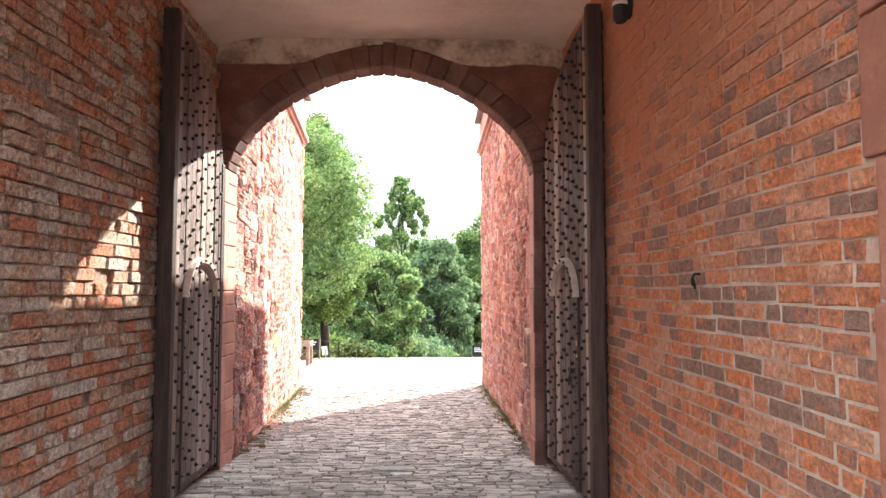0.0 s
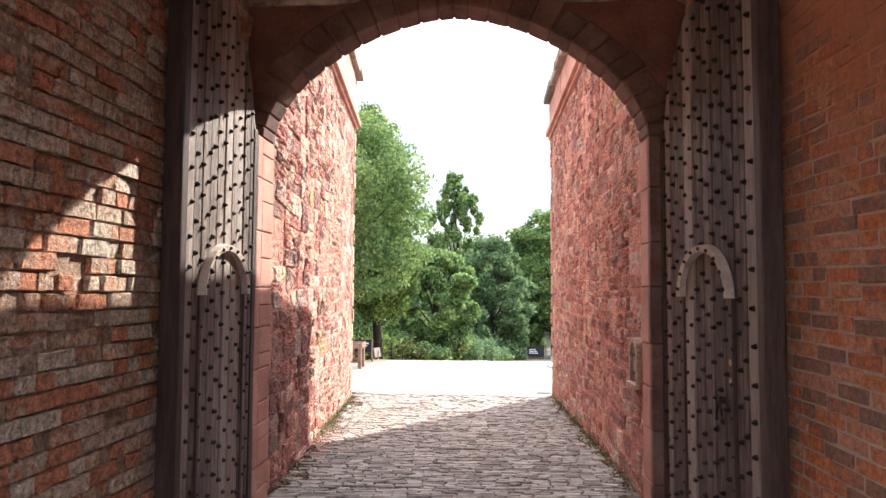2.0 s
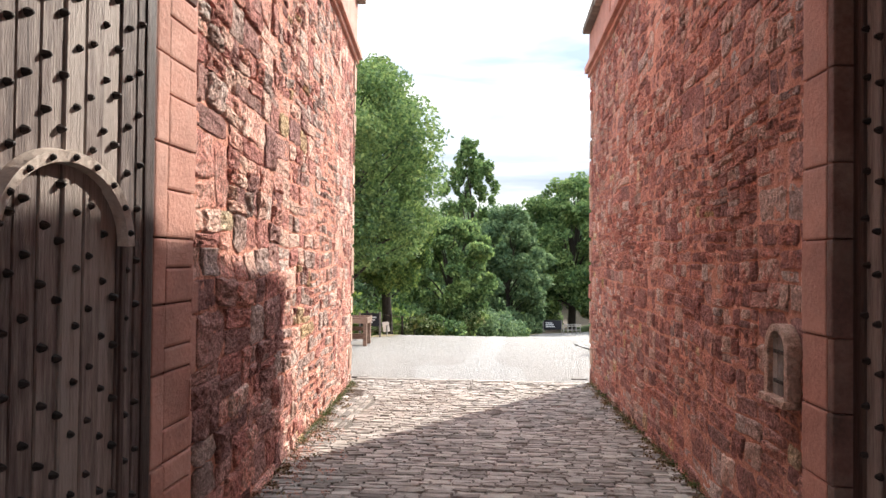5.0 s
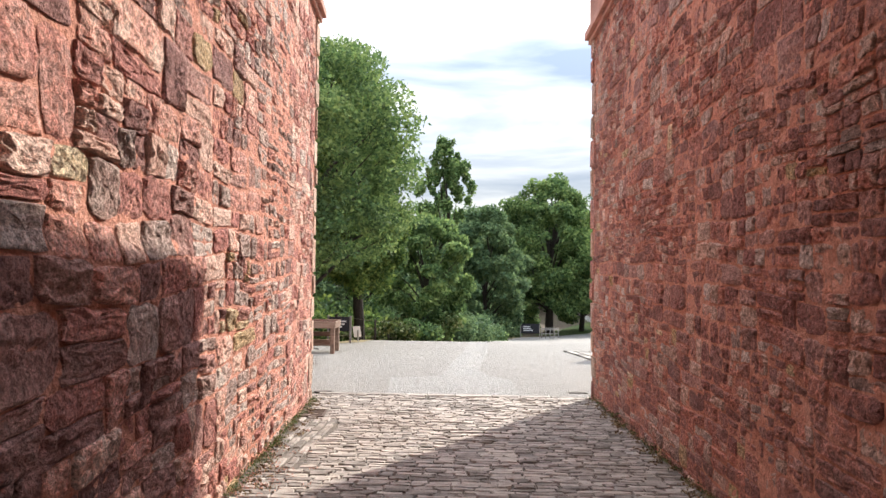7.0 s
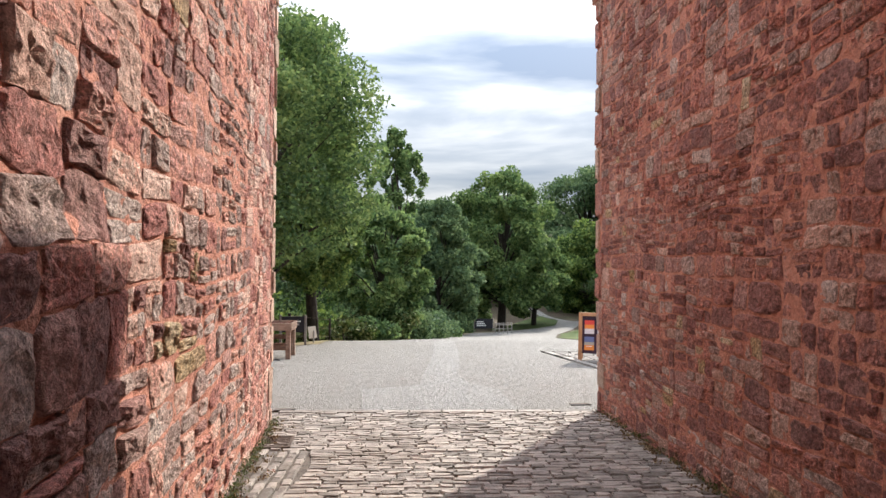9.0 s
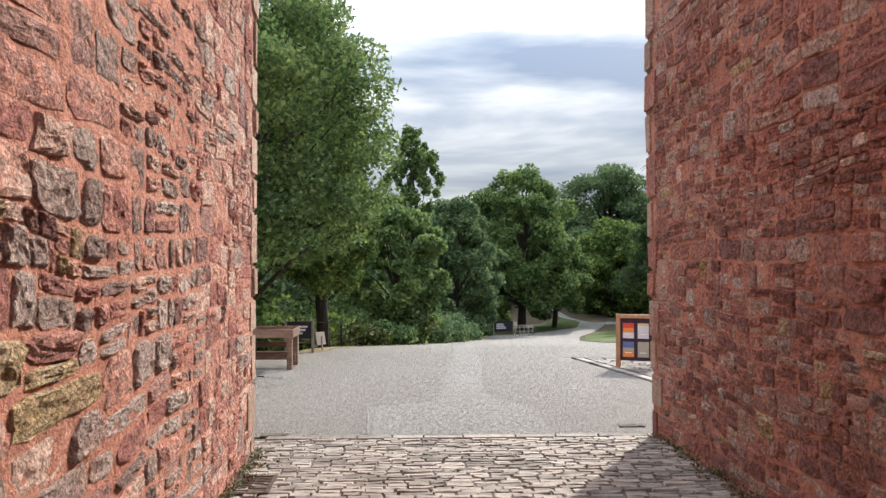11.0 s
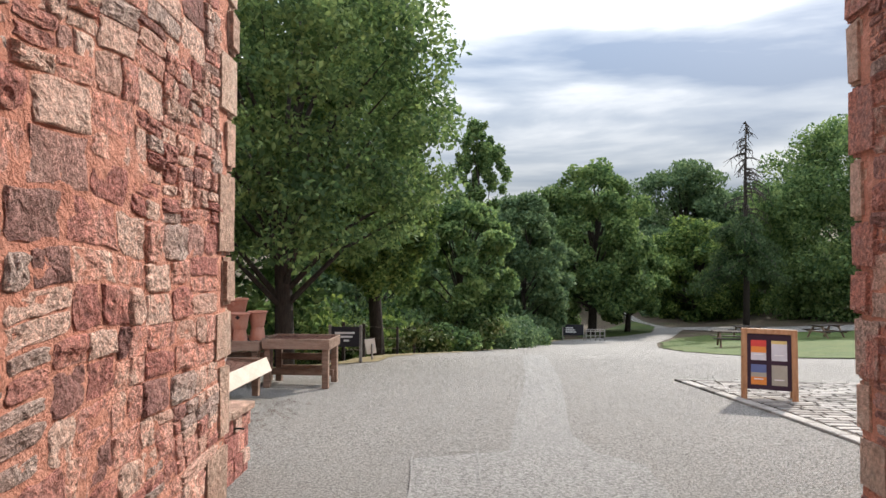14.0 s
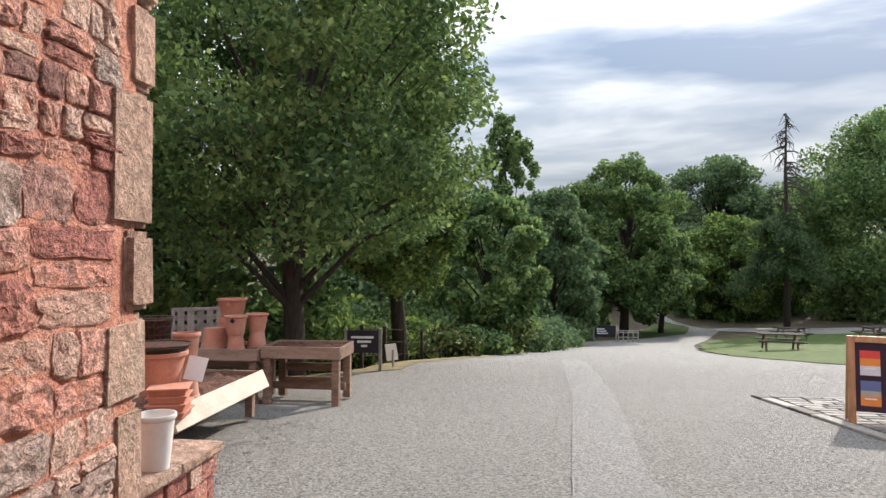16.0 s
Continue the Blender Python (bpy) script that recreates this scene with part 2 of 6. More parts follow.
M_PAVE = material("pale paving sett", [(.12, .108, .098), (.20, .183, .167), (.28, .26, .238), (.35, .325, .298)], 6, 50, .8, .6, 40, .6, (.35, .30, .26), .3, 1.4)
M_SOIL = material("leafy soil", [(.045, .032, .022), (.085, .062, .042), (.13, .10, .065)], 5, 40, .95, .8, 30, 0, (.06, .075, .025), .6, .5)
M_GRASS = material("mown grass", [(.03, .055, .012), (.058, .092, .019), (.095, .13, .03)], 2.2, 60, .9, .8, 90, 0, (.16, .15, .05), .4, .45)
M_VERGE = material("dry verge", [(.16, .12, .06), (.26, .20, .11), (.33, .27, .16)], 5, 60, .95, .7, 60, 0, (.10, .12, .03), .5, .9)
M_BARK = material("tree bark", [(.020, .016, .013), (.042, .033, .027), (.07, .056, .045)], 6, 30, .95, .9, 18, 0, stretch=(4, 4, .7))
M_TIMBER = material("brown stained timber", [(.14, .085, .06), (.25, .165, .122), (.34, .24, .185)], 4, 30, .75, .4, 25, .3, stretch=(1, 5, 5))
M_WHITEWOOD = material("cream painted timber", [(.46, .375, .30), (.57, .485, .405), (.64, .565, .485)], 5, 50, .7, .3, 40, 0)
M_BARKMULCH = material("bark mulch", [(.05, .022, .016), (.12, .055, .04), (.19, .10, .075)], 40, 120, .95, 1.0, 60, .4, bump_dist=.03)
M_TERRA = material("terracotta", [(.40, .17, .115), (.50, .225, .155), (.56, .29, .22)], 4, 40, .85, .2, 40, .35, (.56, .36, .29), .4, 3.0)
M_WHITEPOT = material("white plastic", [(.60, .58, .56), (.70, .68, .66), (.74, .72, .70)], 4, 40, .5, .1, 30)
M_SIGN = material("dark sign board", [(.010, .010, .014), (.016, .016, .022), (.025, .024, .03)], 6, 60, .5, .1, 40)
M_LETTER = material("white lettering", [(.6, .6, .6), (.7, .7, .7)], 6, 60, .6, 0)
M_ABOARD = material("orange oak frame", [(.30, .15, .075), (.42, .23, .12), (.50, .30, .17)], 4, 30, .55, .2, 30, .2, stretch=(6, 6, 1))
M_ABACK = material("plum notice board", [(.022, .012, .025), (.035, .018, .035), (.05, .028, .05)], 5, 50, .45, .05, 40)
M_WIRE = material("rusty wire", [(.05, .035, .028), (.10, .07, .055), (.14, .10, .08)], 30, 90, .7, .2, 60, metal=.4)
M_PAPER = material("white paper", [(.72, .72, .72), (.80, .80, .80)], 5, 40, .7, .05, 20)
M_GREYWOOD = material("silvered timber", [(.18, .16, .145), (.28, .255, .235), (.36, .33, .30)], 5, 40, .85, .4, 30, .3)
M_PLASTIC = material("black plastic", [(.012, .012, .013), (.025, .025, .027)], 6, 50, .4, .05, 40)
M_RENDER = material("courtyard stone", [(.30, .16, .12), (.40, .23, .175), (.46, .30, .24)], 3, 30, .95, .6, 20, 0, (.28, .22, .18), .5, .5)
M_LEAF_A = material("maple leaves", [(.055, .106, .042), (.115, .187, .067), (.18, .268, .093), (.27, .35, .122)], .7, 9, .8, 0, 40, .5, translucent=.45)
M_LEAF_B = material("lime leaves", [(.036, .075, .023), (.08, .14, .038), (.145, .215, .055), (.28, .345, .09)], .7, 9, .8, 0, 40, .5, translucent=.42)
M_LEAF_C = material("dark leaves", [(.06, .11, .056), (.10, .162, .076), (.147, .22, .097), (.21, .285, .125)], .7, 9, .8, 0, 40, .5, translucent=.38)
M_LEAF_D = material("fir needles", [(.03, .06, .026), (.05, .09, .036), (.08, .125, .05), (.11, .155, .06)], .7, 9, .85, 0, 40, .5, translucent=.35)
M_WEED = material("bank weeds", [(.03, .055, .012), (.06, .095, .022), (.11, .14, .04), (.17, .18, .07)], 1.5, 12, .7, 0, 40, .6, translucent=.3)
M_TWIG = material("dead twigs", [(.05, .042, .036), (.085, .072, .062)], 6, 40, .95, .3, 30)


def flat_colour(name, c, rough=.55):
    return material(name, [tuple(v * .9 for v in c), c, tuple(min(1, v * 1.08) for v in c)], 8, 60, rough, .05, 40)


# ---- building helpers ----
def mesh_object(name, verts, faces, mat, parent=None, label="", smooth=False):
    me = bpy.data.meshes.new(name)
    me.from_pydata([tuple(v) for v in verts], [], faces)
    me.materials.append(mat)
    if smooth:
        me.polygons.foreach_set("use_smooth", [True] * len(me.polygons))
    ob = new(name, me)
    if parent:
        ob.parent = parent
    return tagged(ob, label)


def part(name, bm, mat, parent=None, label="", smooth=False):
    me = bpy.data.meshes.new(name)
    bmesh.ops.recalc_face_normals(bm, faces=bm.faces)
    bm.to_mesh(me)
    bm.free()
    me.materials.append(mat)
    if smooth:
        me.polygons.foreach_set("use_smooth", [True] * len(me.polygons))
    ob = new(name, me)
    if parent:
        ob.parent = parent
    return tagged(ob, label)


def thing(name, x, y, z, label, category, group="", turn=0):
    ob = new(name)
    ob.empty_display_size = .1
    ob.matrix_world = pose(x, y, z, 0, 0, turn)
    return tagged(ob, label, category, group)


def box(bm, x0, x1, y0, y1, z0, z1, bevel=0.0, m=None):
    r = bmesh.ops.create_cube(bm, size=1.0)
    vs = r['verts']
    for v in vs:
        v.co = Vector((x0 + (v.co.x + .5) * (x1 - x0), y0 + (v.co.y + .5) * (y1 - y0), z0 + (v.co.z + .5) * (z1 - z0)))
    if bevel:
        es = list({e for v in vs for e in v.link_edges})
        r = bmesh.ops.bevel(bm, geom=es, offset=bevel, segments=2, affect='EDGES', profile=.6)
        vs = list({v for f in r['faces'] for v in f.verts} | {v for v in vs if v.is_valid})
    if m:
        for v in vs:
            v.co = m @ v.co
    return bm


def boxed(x0, x1, y0, y1, z0, z1, bevel=0.006, m=None):
    return box(bmesh.new(), x0, x1, y0, y1, z0, z1, bevel, m)


def lathe(profile, segs=28):
    """A closed-off turned body from (radius, height) pairs."""
    bm = bmesh.new()
    rings = []
    for r, h in profile:
        if r < 1e-4:
            rings.append([bm.verts.new((0, 0, h))])
        else:
            rings.append([bm.verts.new((r * math.cos(2 * math.pi * i / segs), r * math.sin(2 * math.pi * i / segs), h)) for i in range(segs)])
    for a, b in zip(rings, rings[1:]):
        for i in range(segs):
            j = (i + 1) % segs
            if len(a) == 1 and len(b) == 1:
                continue
            if len(a) == 1:
                bm.faces.new((a[0], b[j], b[i]))
            elif len(b) == 1:
                bm.faces.new((a[i], a[j], b[0]))
            else:
                bm.faces.new((a[i], a[j], b[j], b[i]))
    return bm


def tube(bm, pts, radii, segs=7):
    """A tapered tube along points."""
    pts = [Vector(p) for p in pts]
    rings = []
    for k, p in enumerate(pts):
        d = (pts[min(k + 1, len(pts) - 1)] - pts[max(k - 1, 0)]).normalized()
        a = d.orthogonal().normalized() if abs(d.z) < .95 else Vector((1, 0, 0))
        a = (a - d * a.dot(d)).normalized()
        b = d.cross(a)
        r = radii[k]
        rings.append([bm.verts.new(p + a * r * math.cos(2 * math.pi * i / segs) + b * r * math.sin(2 * math.pi * i / segs)) for i in range(segs)])
    for a, b in zip(rings, rings[1:]):
        for i in range(segs):
            j = (i + 1) % segs
            bm.faces.new((a[i], a[j], b[j], b[i]))
    bm.faces.new(rings[0][::-1])
    bm.faces.new(rings[-1])
    return bm


# ---- ground ----
PROFILE = ((-60, .6), (-2.5, .42), (0, .33), (7, 0), (14, -.35), (16, -.35), (20, -.54), (23.2, -.76), (30, -1.6), (40, -2.75), (50, -3.8),
           (58, -4.45), (70, -4.8), (85, -4.6), (120, -1.0), (250, 12), (900, 40))
ROAD_LEFT = ((13, -2.6), (18.6, -2.9), (22, -3.1), (26, -2.6), (30, -1.7), (40, .3), (50, 2.1), (58, 3.2), (70, 5.5), (90, 9))


def along(table, y):
    for (a, va), (b, vb) in zip(table, table[1:]):
        if y <= b:
            return va + (vb - va) * max(0.0, (y - a) / (b - a))
    return table[-1][1]


def terrain(x, y):
    z = (along(PROFILE, y - .8) + 2 * along(PROFILE, y) + along(PROFILE, y + .8)) / 4 if y > 15 else along(PROFILE, y)
    if y > 20:
        d = along(ROAD_LEFT, y) - .3 - x
        if d > 0:
            z -= min(1, (y - 20) / 4) * .22 * min(d, 8)
        if x > 9:
            z += .06 * min(x - 9, 60) * min(1, (y - 20) / 20)
    return z


def axis(stops):
    out = []
    for (a, b, s) in stops:
        k = max(1, round((b - a) / s))
        out += [a + (b - a) * i / k for i in range(k)]
    return out + [stops[-1][1]]


def sheet(name, xs, ys, lift, mat, label, category="ground", height=terrain):
    verts = [(x, y, height(x, y) + lift) for y in ys for x in xs]
    w = len(xs)
    faces = [(j * w + i, j * w + i + 1, (j + 1) * w + i + 1, (j + 1) * w + i) for j in range(len(ys) - 1) for i in range(w - 1)]
    return tagged(mesh_object(name, verts, faces, mat, smooth=True), label, category, kind="structure")


def strip(name, ys, left, right, lift, mat, label, category, n=8):
    """A sheet between two edges given as functions of y, laid over the terrain."""
    verts, faces = [], []
    for y in ys:
        a, b = left(y), right(y)
        verts += [(a + (b - a) * i / n, y, terrain(a + (b - a) * i / n, y) + lift) for i in range(n + 1)]
    w = n + 1
    for j in range(len(ys) - 1):
        for i in range(n):
            faces.append((j * w + i, j * w + i + 1, (j + 1) * w + i + 1, (j + 1) * w + i))
    return tagged(mesh_object(name, verts, faces, mat, smooth=True), label, category, kind="structure")


sheet("ground", axis([(-500, -60, 60), (-60, -12, 6), (-12, 14, 1), (14, 60, 4), (60, 500, 60)]),
      axis([(-120, -4, 20), (-4, 15, 1), (15, 80, 1), (80, 130, 6), (130, 900, 60)]), -.03, M_SOIL, "leaf-littered brown earth under the trees and walls")


def road_right(y):
    return along(((13, 12), (20, 16), (26, 14), (28, 7.0), (35, 6.4), (43, 7.4), (52, 9.5), (58, 12.0), (64, 14.5), (73, 13.4), (80, 13.6), (90, 13.8)), y)


def road_left(y):
    return along(((13, -9), (19.5, -9), (20.5, -4.5), (22, -3.1), (26, -2.6), (30, -1.7), (40, .3), (50, 2.1), (56, 4.0), (60, 8.0), (64, 12.2), (70, 13.4), (73, 12.6), (80, 12.7), (90, 12.8)), y)


strip("road", axis([(13.98, 24, .5), (24, 90, 1)]), road_left, road_right, .0, M_ASPHALT, "worn grey asphalt drive sloping down between trees", "road", 16)
strip("verge", axis([(20.4, 58, .8)]), lambda y: road_left(y) - .35 - .12 * math.sin(y * 1.7), lambda y: road_left(y) + .22 + .1 * math.sin(y * 2.9), .012,
      M_VERGE, "dry straw-coloured verge along the drive", "verge", 3)
strip("lawn", axis([(27.5, 59, .75)]), lambda y: along(((27.5, 11), (28.2, 6.8), (35, 6.5), (43, 7.6), (52, 9.8), (57, 12.2), (59, 15.5)), y) + .15 * math.sin(y * 1.9),
      lambda y: along(((27.5, 40), (50, 42), (56, 24), (59, 18)), y), .02, M_GRASS, "mown green lawn with picnic tables", "lawn", 14)
strip("lawn_far", axis([(59.6, 73, .75)]), lambda y: along(((59.6, 5.5), (70, 10.2), (73, 12.4)), y), lambda y: along(((59.6, 7.2), (62.5, 11.6), (68, 13.3), (73, 12.7)), y),
      .02, M_GRASS, "sunlit grass bank beside the far path", "lawn", 6)
strip("path", axis([(56, 66, .7)]), lambda y: along(((56, 24), (59, 18.2), (64, 14.0), (66, 13.9)), y), lambda y: along(((56, 60), (59, 45), (62, 22), (66, 15.5)), y), .03,
      M_ASPHALT, "pale path curving past the lawn", "path", 10)

# pale trench patches in the drive, with cement seams
PATCHES = (("road_patch", ((13.98, -1.25, .45), (15.3, -1.36, .40), (15.4, -.60, .12))), ("road_patch", ((15.4, -.60, .10), (16.0, -.56, -.04), (19.3, -.28, .22), (23.2, -.12, .36), (27, .1, .6))))
for nm, pts in PATCHES:
    lf = tuple((p[0], p[1]) for p in pts)
    rt = tuple((p[0], p[2]) for p in pts)
    strip(nm, axis([(pts[0][0], pts[-1][0], .3)]), lambda y, q=lf: along(q, y), lambda y, q=rt: along(q, y), .009, M_PATCH, "paler asphalt repair patch let into the drive", "road patch", 4)


def seam(pts, w=.025):
    """A thin crooked line of cement laid on the road."""
    verts, faces = [], []
    rows = []
    for (a, b) in zip(pts, pts[1:]):
        k = max(2, int((Vector(b) - Vector(a)).length / .12))
        rows += [Vector(a).lerp(Vector(b), i / k) for i in range(k)]
    rows.append(Vector(pts[-1]))
    for i, p in enumerate(rows):
        d = (rows[min(i + 1, len(rows) - 1)] - rows[max(i - 1, 0)]).normalized()
        s = Vector((-d.y, d.x)) * w * random.uniform(.12, .38)
        j = Vector((random.uniform(-.008, .008), random.uniform(-.008, .008)))
        for q in (p - s + j, p + s + j):
            verts.append((q.x, q.y, terrain(q.x, q.y) + .014))
    faces = [(2 * i, 2 * i + 1, 2 * i + 3, 2 * i + 2) for i in range(len(rows) - 1)]
    return tagged(mesh_object("road_seam", verts, faces, M_SEAM), "thin pale cement seam round an asphalt patch", "seam", "seams in the drive", "structure")


for pts, w in ((((-1.25, 14.0), (-1.37, 15.3), (-.6, 15.42), (-.56, 15.9)), .018), (((-.78, 14.0), (-.86, 15.36)), .012), (((.08, 15.42), (.40, 15.37), (.45, 14.9)), .014),
               (((-3.2, 23.3), (-1.0, 21.4), (0, 21.5), (3.2, 22.6)), .02)):
    seam(pts, w)

# ---- gate passage: walls, ceiling, arch ----
WALL_L, WALL_R = -1.66, 1.505
ARCH_Y0, ARCH_Y1 = 6.76, 7.0
JAMB_L, JAMB_R, SPRING, CROWN = -1.54, 1.235, 2.64, 3.61
CEIL = 3.86


def arch_curve(n, grow=0.0):
    """Points of the arch from its left springing to its right one; grow: outward offset."""
    cx, a, b = (JAMB_L + JAMB_R) / 2, (JAMB_R - JAMB_L) / 2 + grow, CROWN - SPRING + grow
    out = []
    for i in range(n + 1):
        q = math.pi * (1 - i / n)
        c, s = math.cos(q), math.sin(q)
        out.append((cx + a * math.copysign(abs(c) ** 1.19, c), SPRING + b * abs(s) ** 1.19))
    return out


def wall_box(name, x0, x1, y0, y1, z0, z1, mat, label, category="wall"):
    return tagged(part(name, boxed(x0, x1, y0, y1, z0, z1, 0), mat), label, category, kind="structure")


wall_left = wall_box("wall_left", -3.2, WALL_L, 1.6, 6.95, -.6, 4.6, M_DUSTMORTAR, "worn dusty brick passage wall with crumbling faces")
wall_right = wall_box("wall_right", WALL_R, 3.2, 1.6, 6.95, -.6, 4.6, M_LIME, "old red brick passage wall with pale lime joints")


def ceiling():
    bm = bmesh.new()
    nx, ny = 18, 40
    vs = []
    for j in range(ny + 1):
        for i in range(nx + 1):
            x = WALL_L + (WALL_R - WALL_L) * i / nx
            y = 1.6 + (6.9 - 1.6) * j / ny
            e = min(i, nx - i) / nx
            z = CEIL - .10 * max(0, 1 - e * 7) ** 2 + .012 * noise.noise((x * 1.3, y * .9, 3))
            vs.append(bm.verts.new((x, y, z)))
    for j in range(ny):
        for i in range(nx):
            k = j * (nx + 1) + i
            bm.faces.new((vs[k], vs[k + nx + 1], vs[k + nx + 2], vs[k + 1]))
    box(bm, WALL_L, WALL_R, 1.6, 6.95, CEIL + .05, CEIL + .5)
    tagged(part("ceiling", bm, M_PLASTER, smooth=True), "stained cream plaster ceiling over the gate passage", "ceiling", kind="structure")


ceiling()


def arch_wall():
    """The wall with the arched opening, and the dressed voussoirs round it."""
    bm = bmesh.new()
    pts = [(JAMB_L, -.6)] + arch_curve(40) + [(JAMB_R, -.6)]
    top = [(-3.2, -.6)] + [(-3.2 + (6.4) * i / 40, 4.8) for i in range(41)] + [(3.2, -.6)]
    y0, y1 = ARCH_Y0 + .02, ARCH_Y1
    a = [bm.verts.new((x, y0, z)) for x, z in pts]
    b = [bm.verts.new((x, y0, z)) for x, z in top]
    c = [bm.verts.new((x, y1, z)) for x, z in pts]
    d = [bm.verts.new((x, y1, z)) for x, z in top]
    for i in range(len(pts) - 1):
        bm.faces.new((a[i], a[i + 1], b[i + 1], b[i]))
        bm.faces.new((c[i], d[i], d[i + 1], c[i + 1]))
        bm.faces.new((a[i], c[i], c[i + 1], a[i + 1]))
        bm.faces.new((b[i], b[i + 1], d[i + 1], d[i]))
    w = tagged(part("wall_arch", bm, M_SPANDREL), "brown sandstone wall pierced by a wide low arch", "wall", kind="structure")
    # voussoirs
    inner, outer = arch_curve(26, -.012), arch_curve(26, .21)
    for i in range(26):
        bm = bmesh.new()
        q = .012
        p = [inner[i], inner[i + 1], outer[i + 1], outer[i]]
        cx, cz = sum(v[0] for v in p) / 4, sum(v[1] for v in p) / 4
        g = random.uniform(-.02, .03)
        p = [(cx + (x - cx) * (1 - q * 2), cz + (z - cz) * (1 - q) + (g if k in (2, 3) else 0)) for k, (x, z) in enumerate(p)]
        pr = random.uniform(.0, .018)
        f = [bm.verts.new((x, ARCH_Y0 - pr, z)) for x, z in p]
        r = [bm.verts.new((x, ARCH_Y1 + .01 + pr, z)) for x, z in p]
        bm.faces.new(f)
        bm.faces.new(r[::-1])
        for k in range(4):
            bm.faces.new((f[k], r[k], r[(k + 1) % 4], f[(k + 1) % 4]))
        bmesh.ops.bevel(bm, geom=bm.edges[:], offset=.012, segments=1, affect='EDGES')
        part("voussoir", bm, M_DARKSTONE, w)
    # jamb blocks, dressed pink stone; dark blocks on their inner edge paint in the shade
    for x, s in ((JAMB_L, -1), (JAMB_R, 1)):
        z = -.5
        while z < SPRING - .05:
            h = min(random.uniform(.26, .42), SPRING - z)
            x0, x1 = sorted((x - s * (.006 + .006 * random.random()), x + s * (.20 if s > 0 else .118)))
            # the left jamb stands forward of the arch wall, in two columns of blocks
            if s < 0:
                part("jamb_block", boxed(x0, x1 + .006, 6.653, 6.760, z + .003, z + h - .003, .010), M_PINK, w)
                q = z + h * random.uniform(.35, .65)
                for za, zb in ((z, q), (q, z + h)):
                    part("jamb_block", boxed(x0, x1 + .004 * random.random(), 6.764, ARCH_Y1 + .03, za + .003, zb - .003, .012), M_PINK, w)
                # dark strip stands in for the shade beside the leaf's hinge
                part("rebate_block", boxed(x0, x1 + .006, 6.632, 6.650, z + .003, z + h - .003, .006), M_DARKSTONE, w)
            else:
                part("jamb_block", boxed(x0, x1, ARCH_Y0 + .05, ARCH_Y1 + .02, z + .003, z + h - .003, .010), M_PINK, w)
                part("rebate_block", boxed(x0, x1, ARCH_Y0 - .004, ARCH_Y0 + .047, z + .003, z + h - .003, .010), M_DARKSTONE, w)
            z += h
    # flaking limewashed band above the spandrels
    bm = bmesh.new()
    o = arch_curve(40, .20)
    lo = [(WALL_L, 3.62)] + [(x, max(3.62 + .03 * noise.noise((x * 3, 1, 1)), z)) for x, z in o] + [(WALL_R, 3.58)]
    for (xa, za), (xb, zb) in zip(lo, lo[1:]):
        if xb - xa < 1e-4:
            continue
        v = [bm.verts.new(t) for t in ((xa, ARCH_Y0 - .006, min(za, CEIL)), (xb, ARCH_Y0 - .006, min(zb, CEIL)), (xb, ARCH_Y0 - .006, CEIL + .02), (xa, ARCH_Y0 - .006, CEIL + .02))]
        bm.faces.new(v)
        u = [bm.verts.new((t.co.x, ARCH_Y0 + .03, t.co.z)) for t in v]
        bm.faces.new((v[0], u[0], u[1], v[1]))
    part("limewash_band", bm, M_FLAKE, w, "flaking cream limewash")


arch_wall()

# ---- towers flanking the way out ----
L0, L1 = Vector((-1.575, 7.0)), Vector((-2.14, 13.52))
R0, R1 = Vector((1.285, 7.0)), Vector((1.38, 14.14))


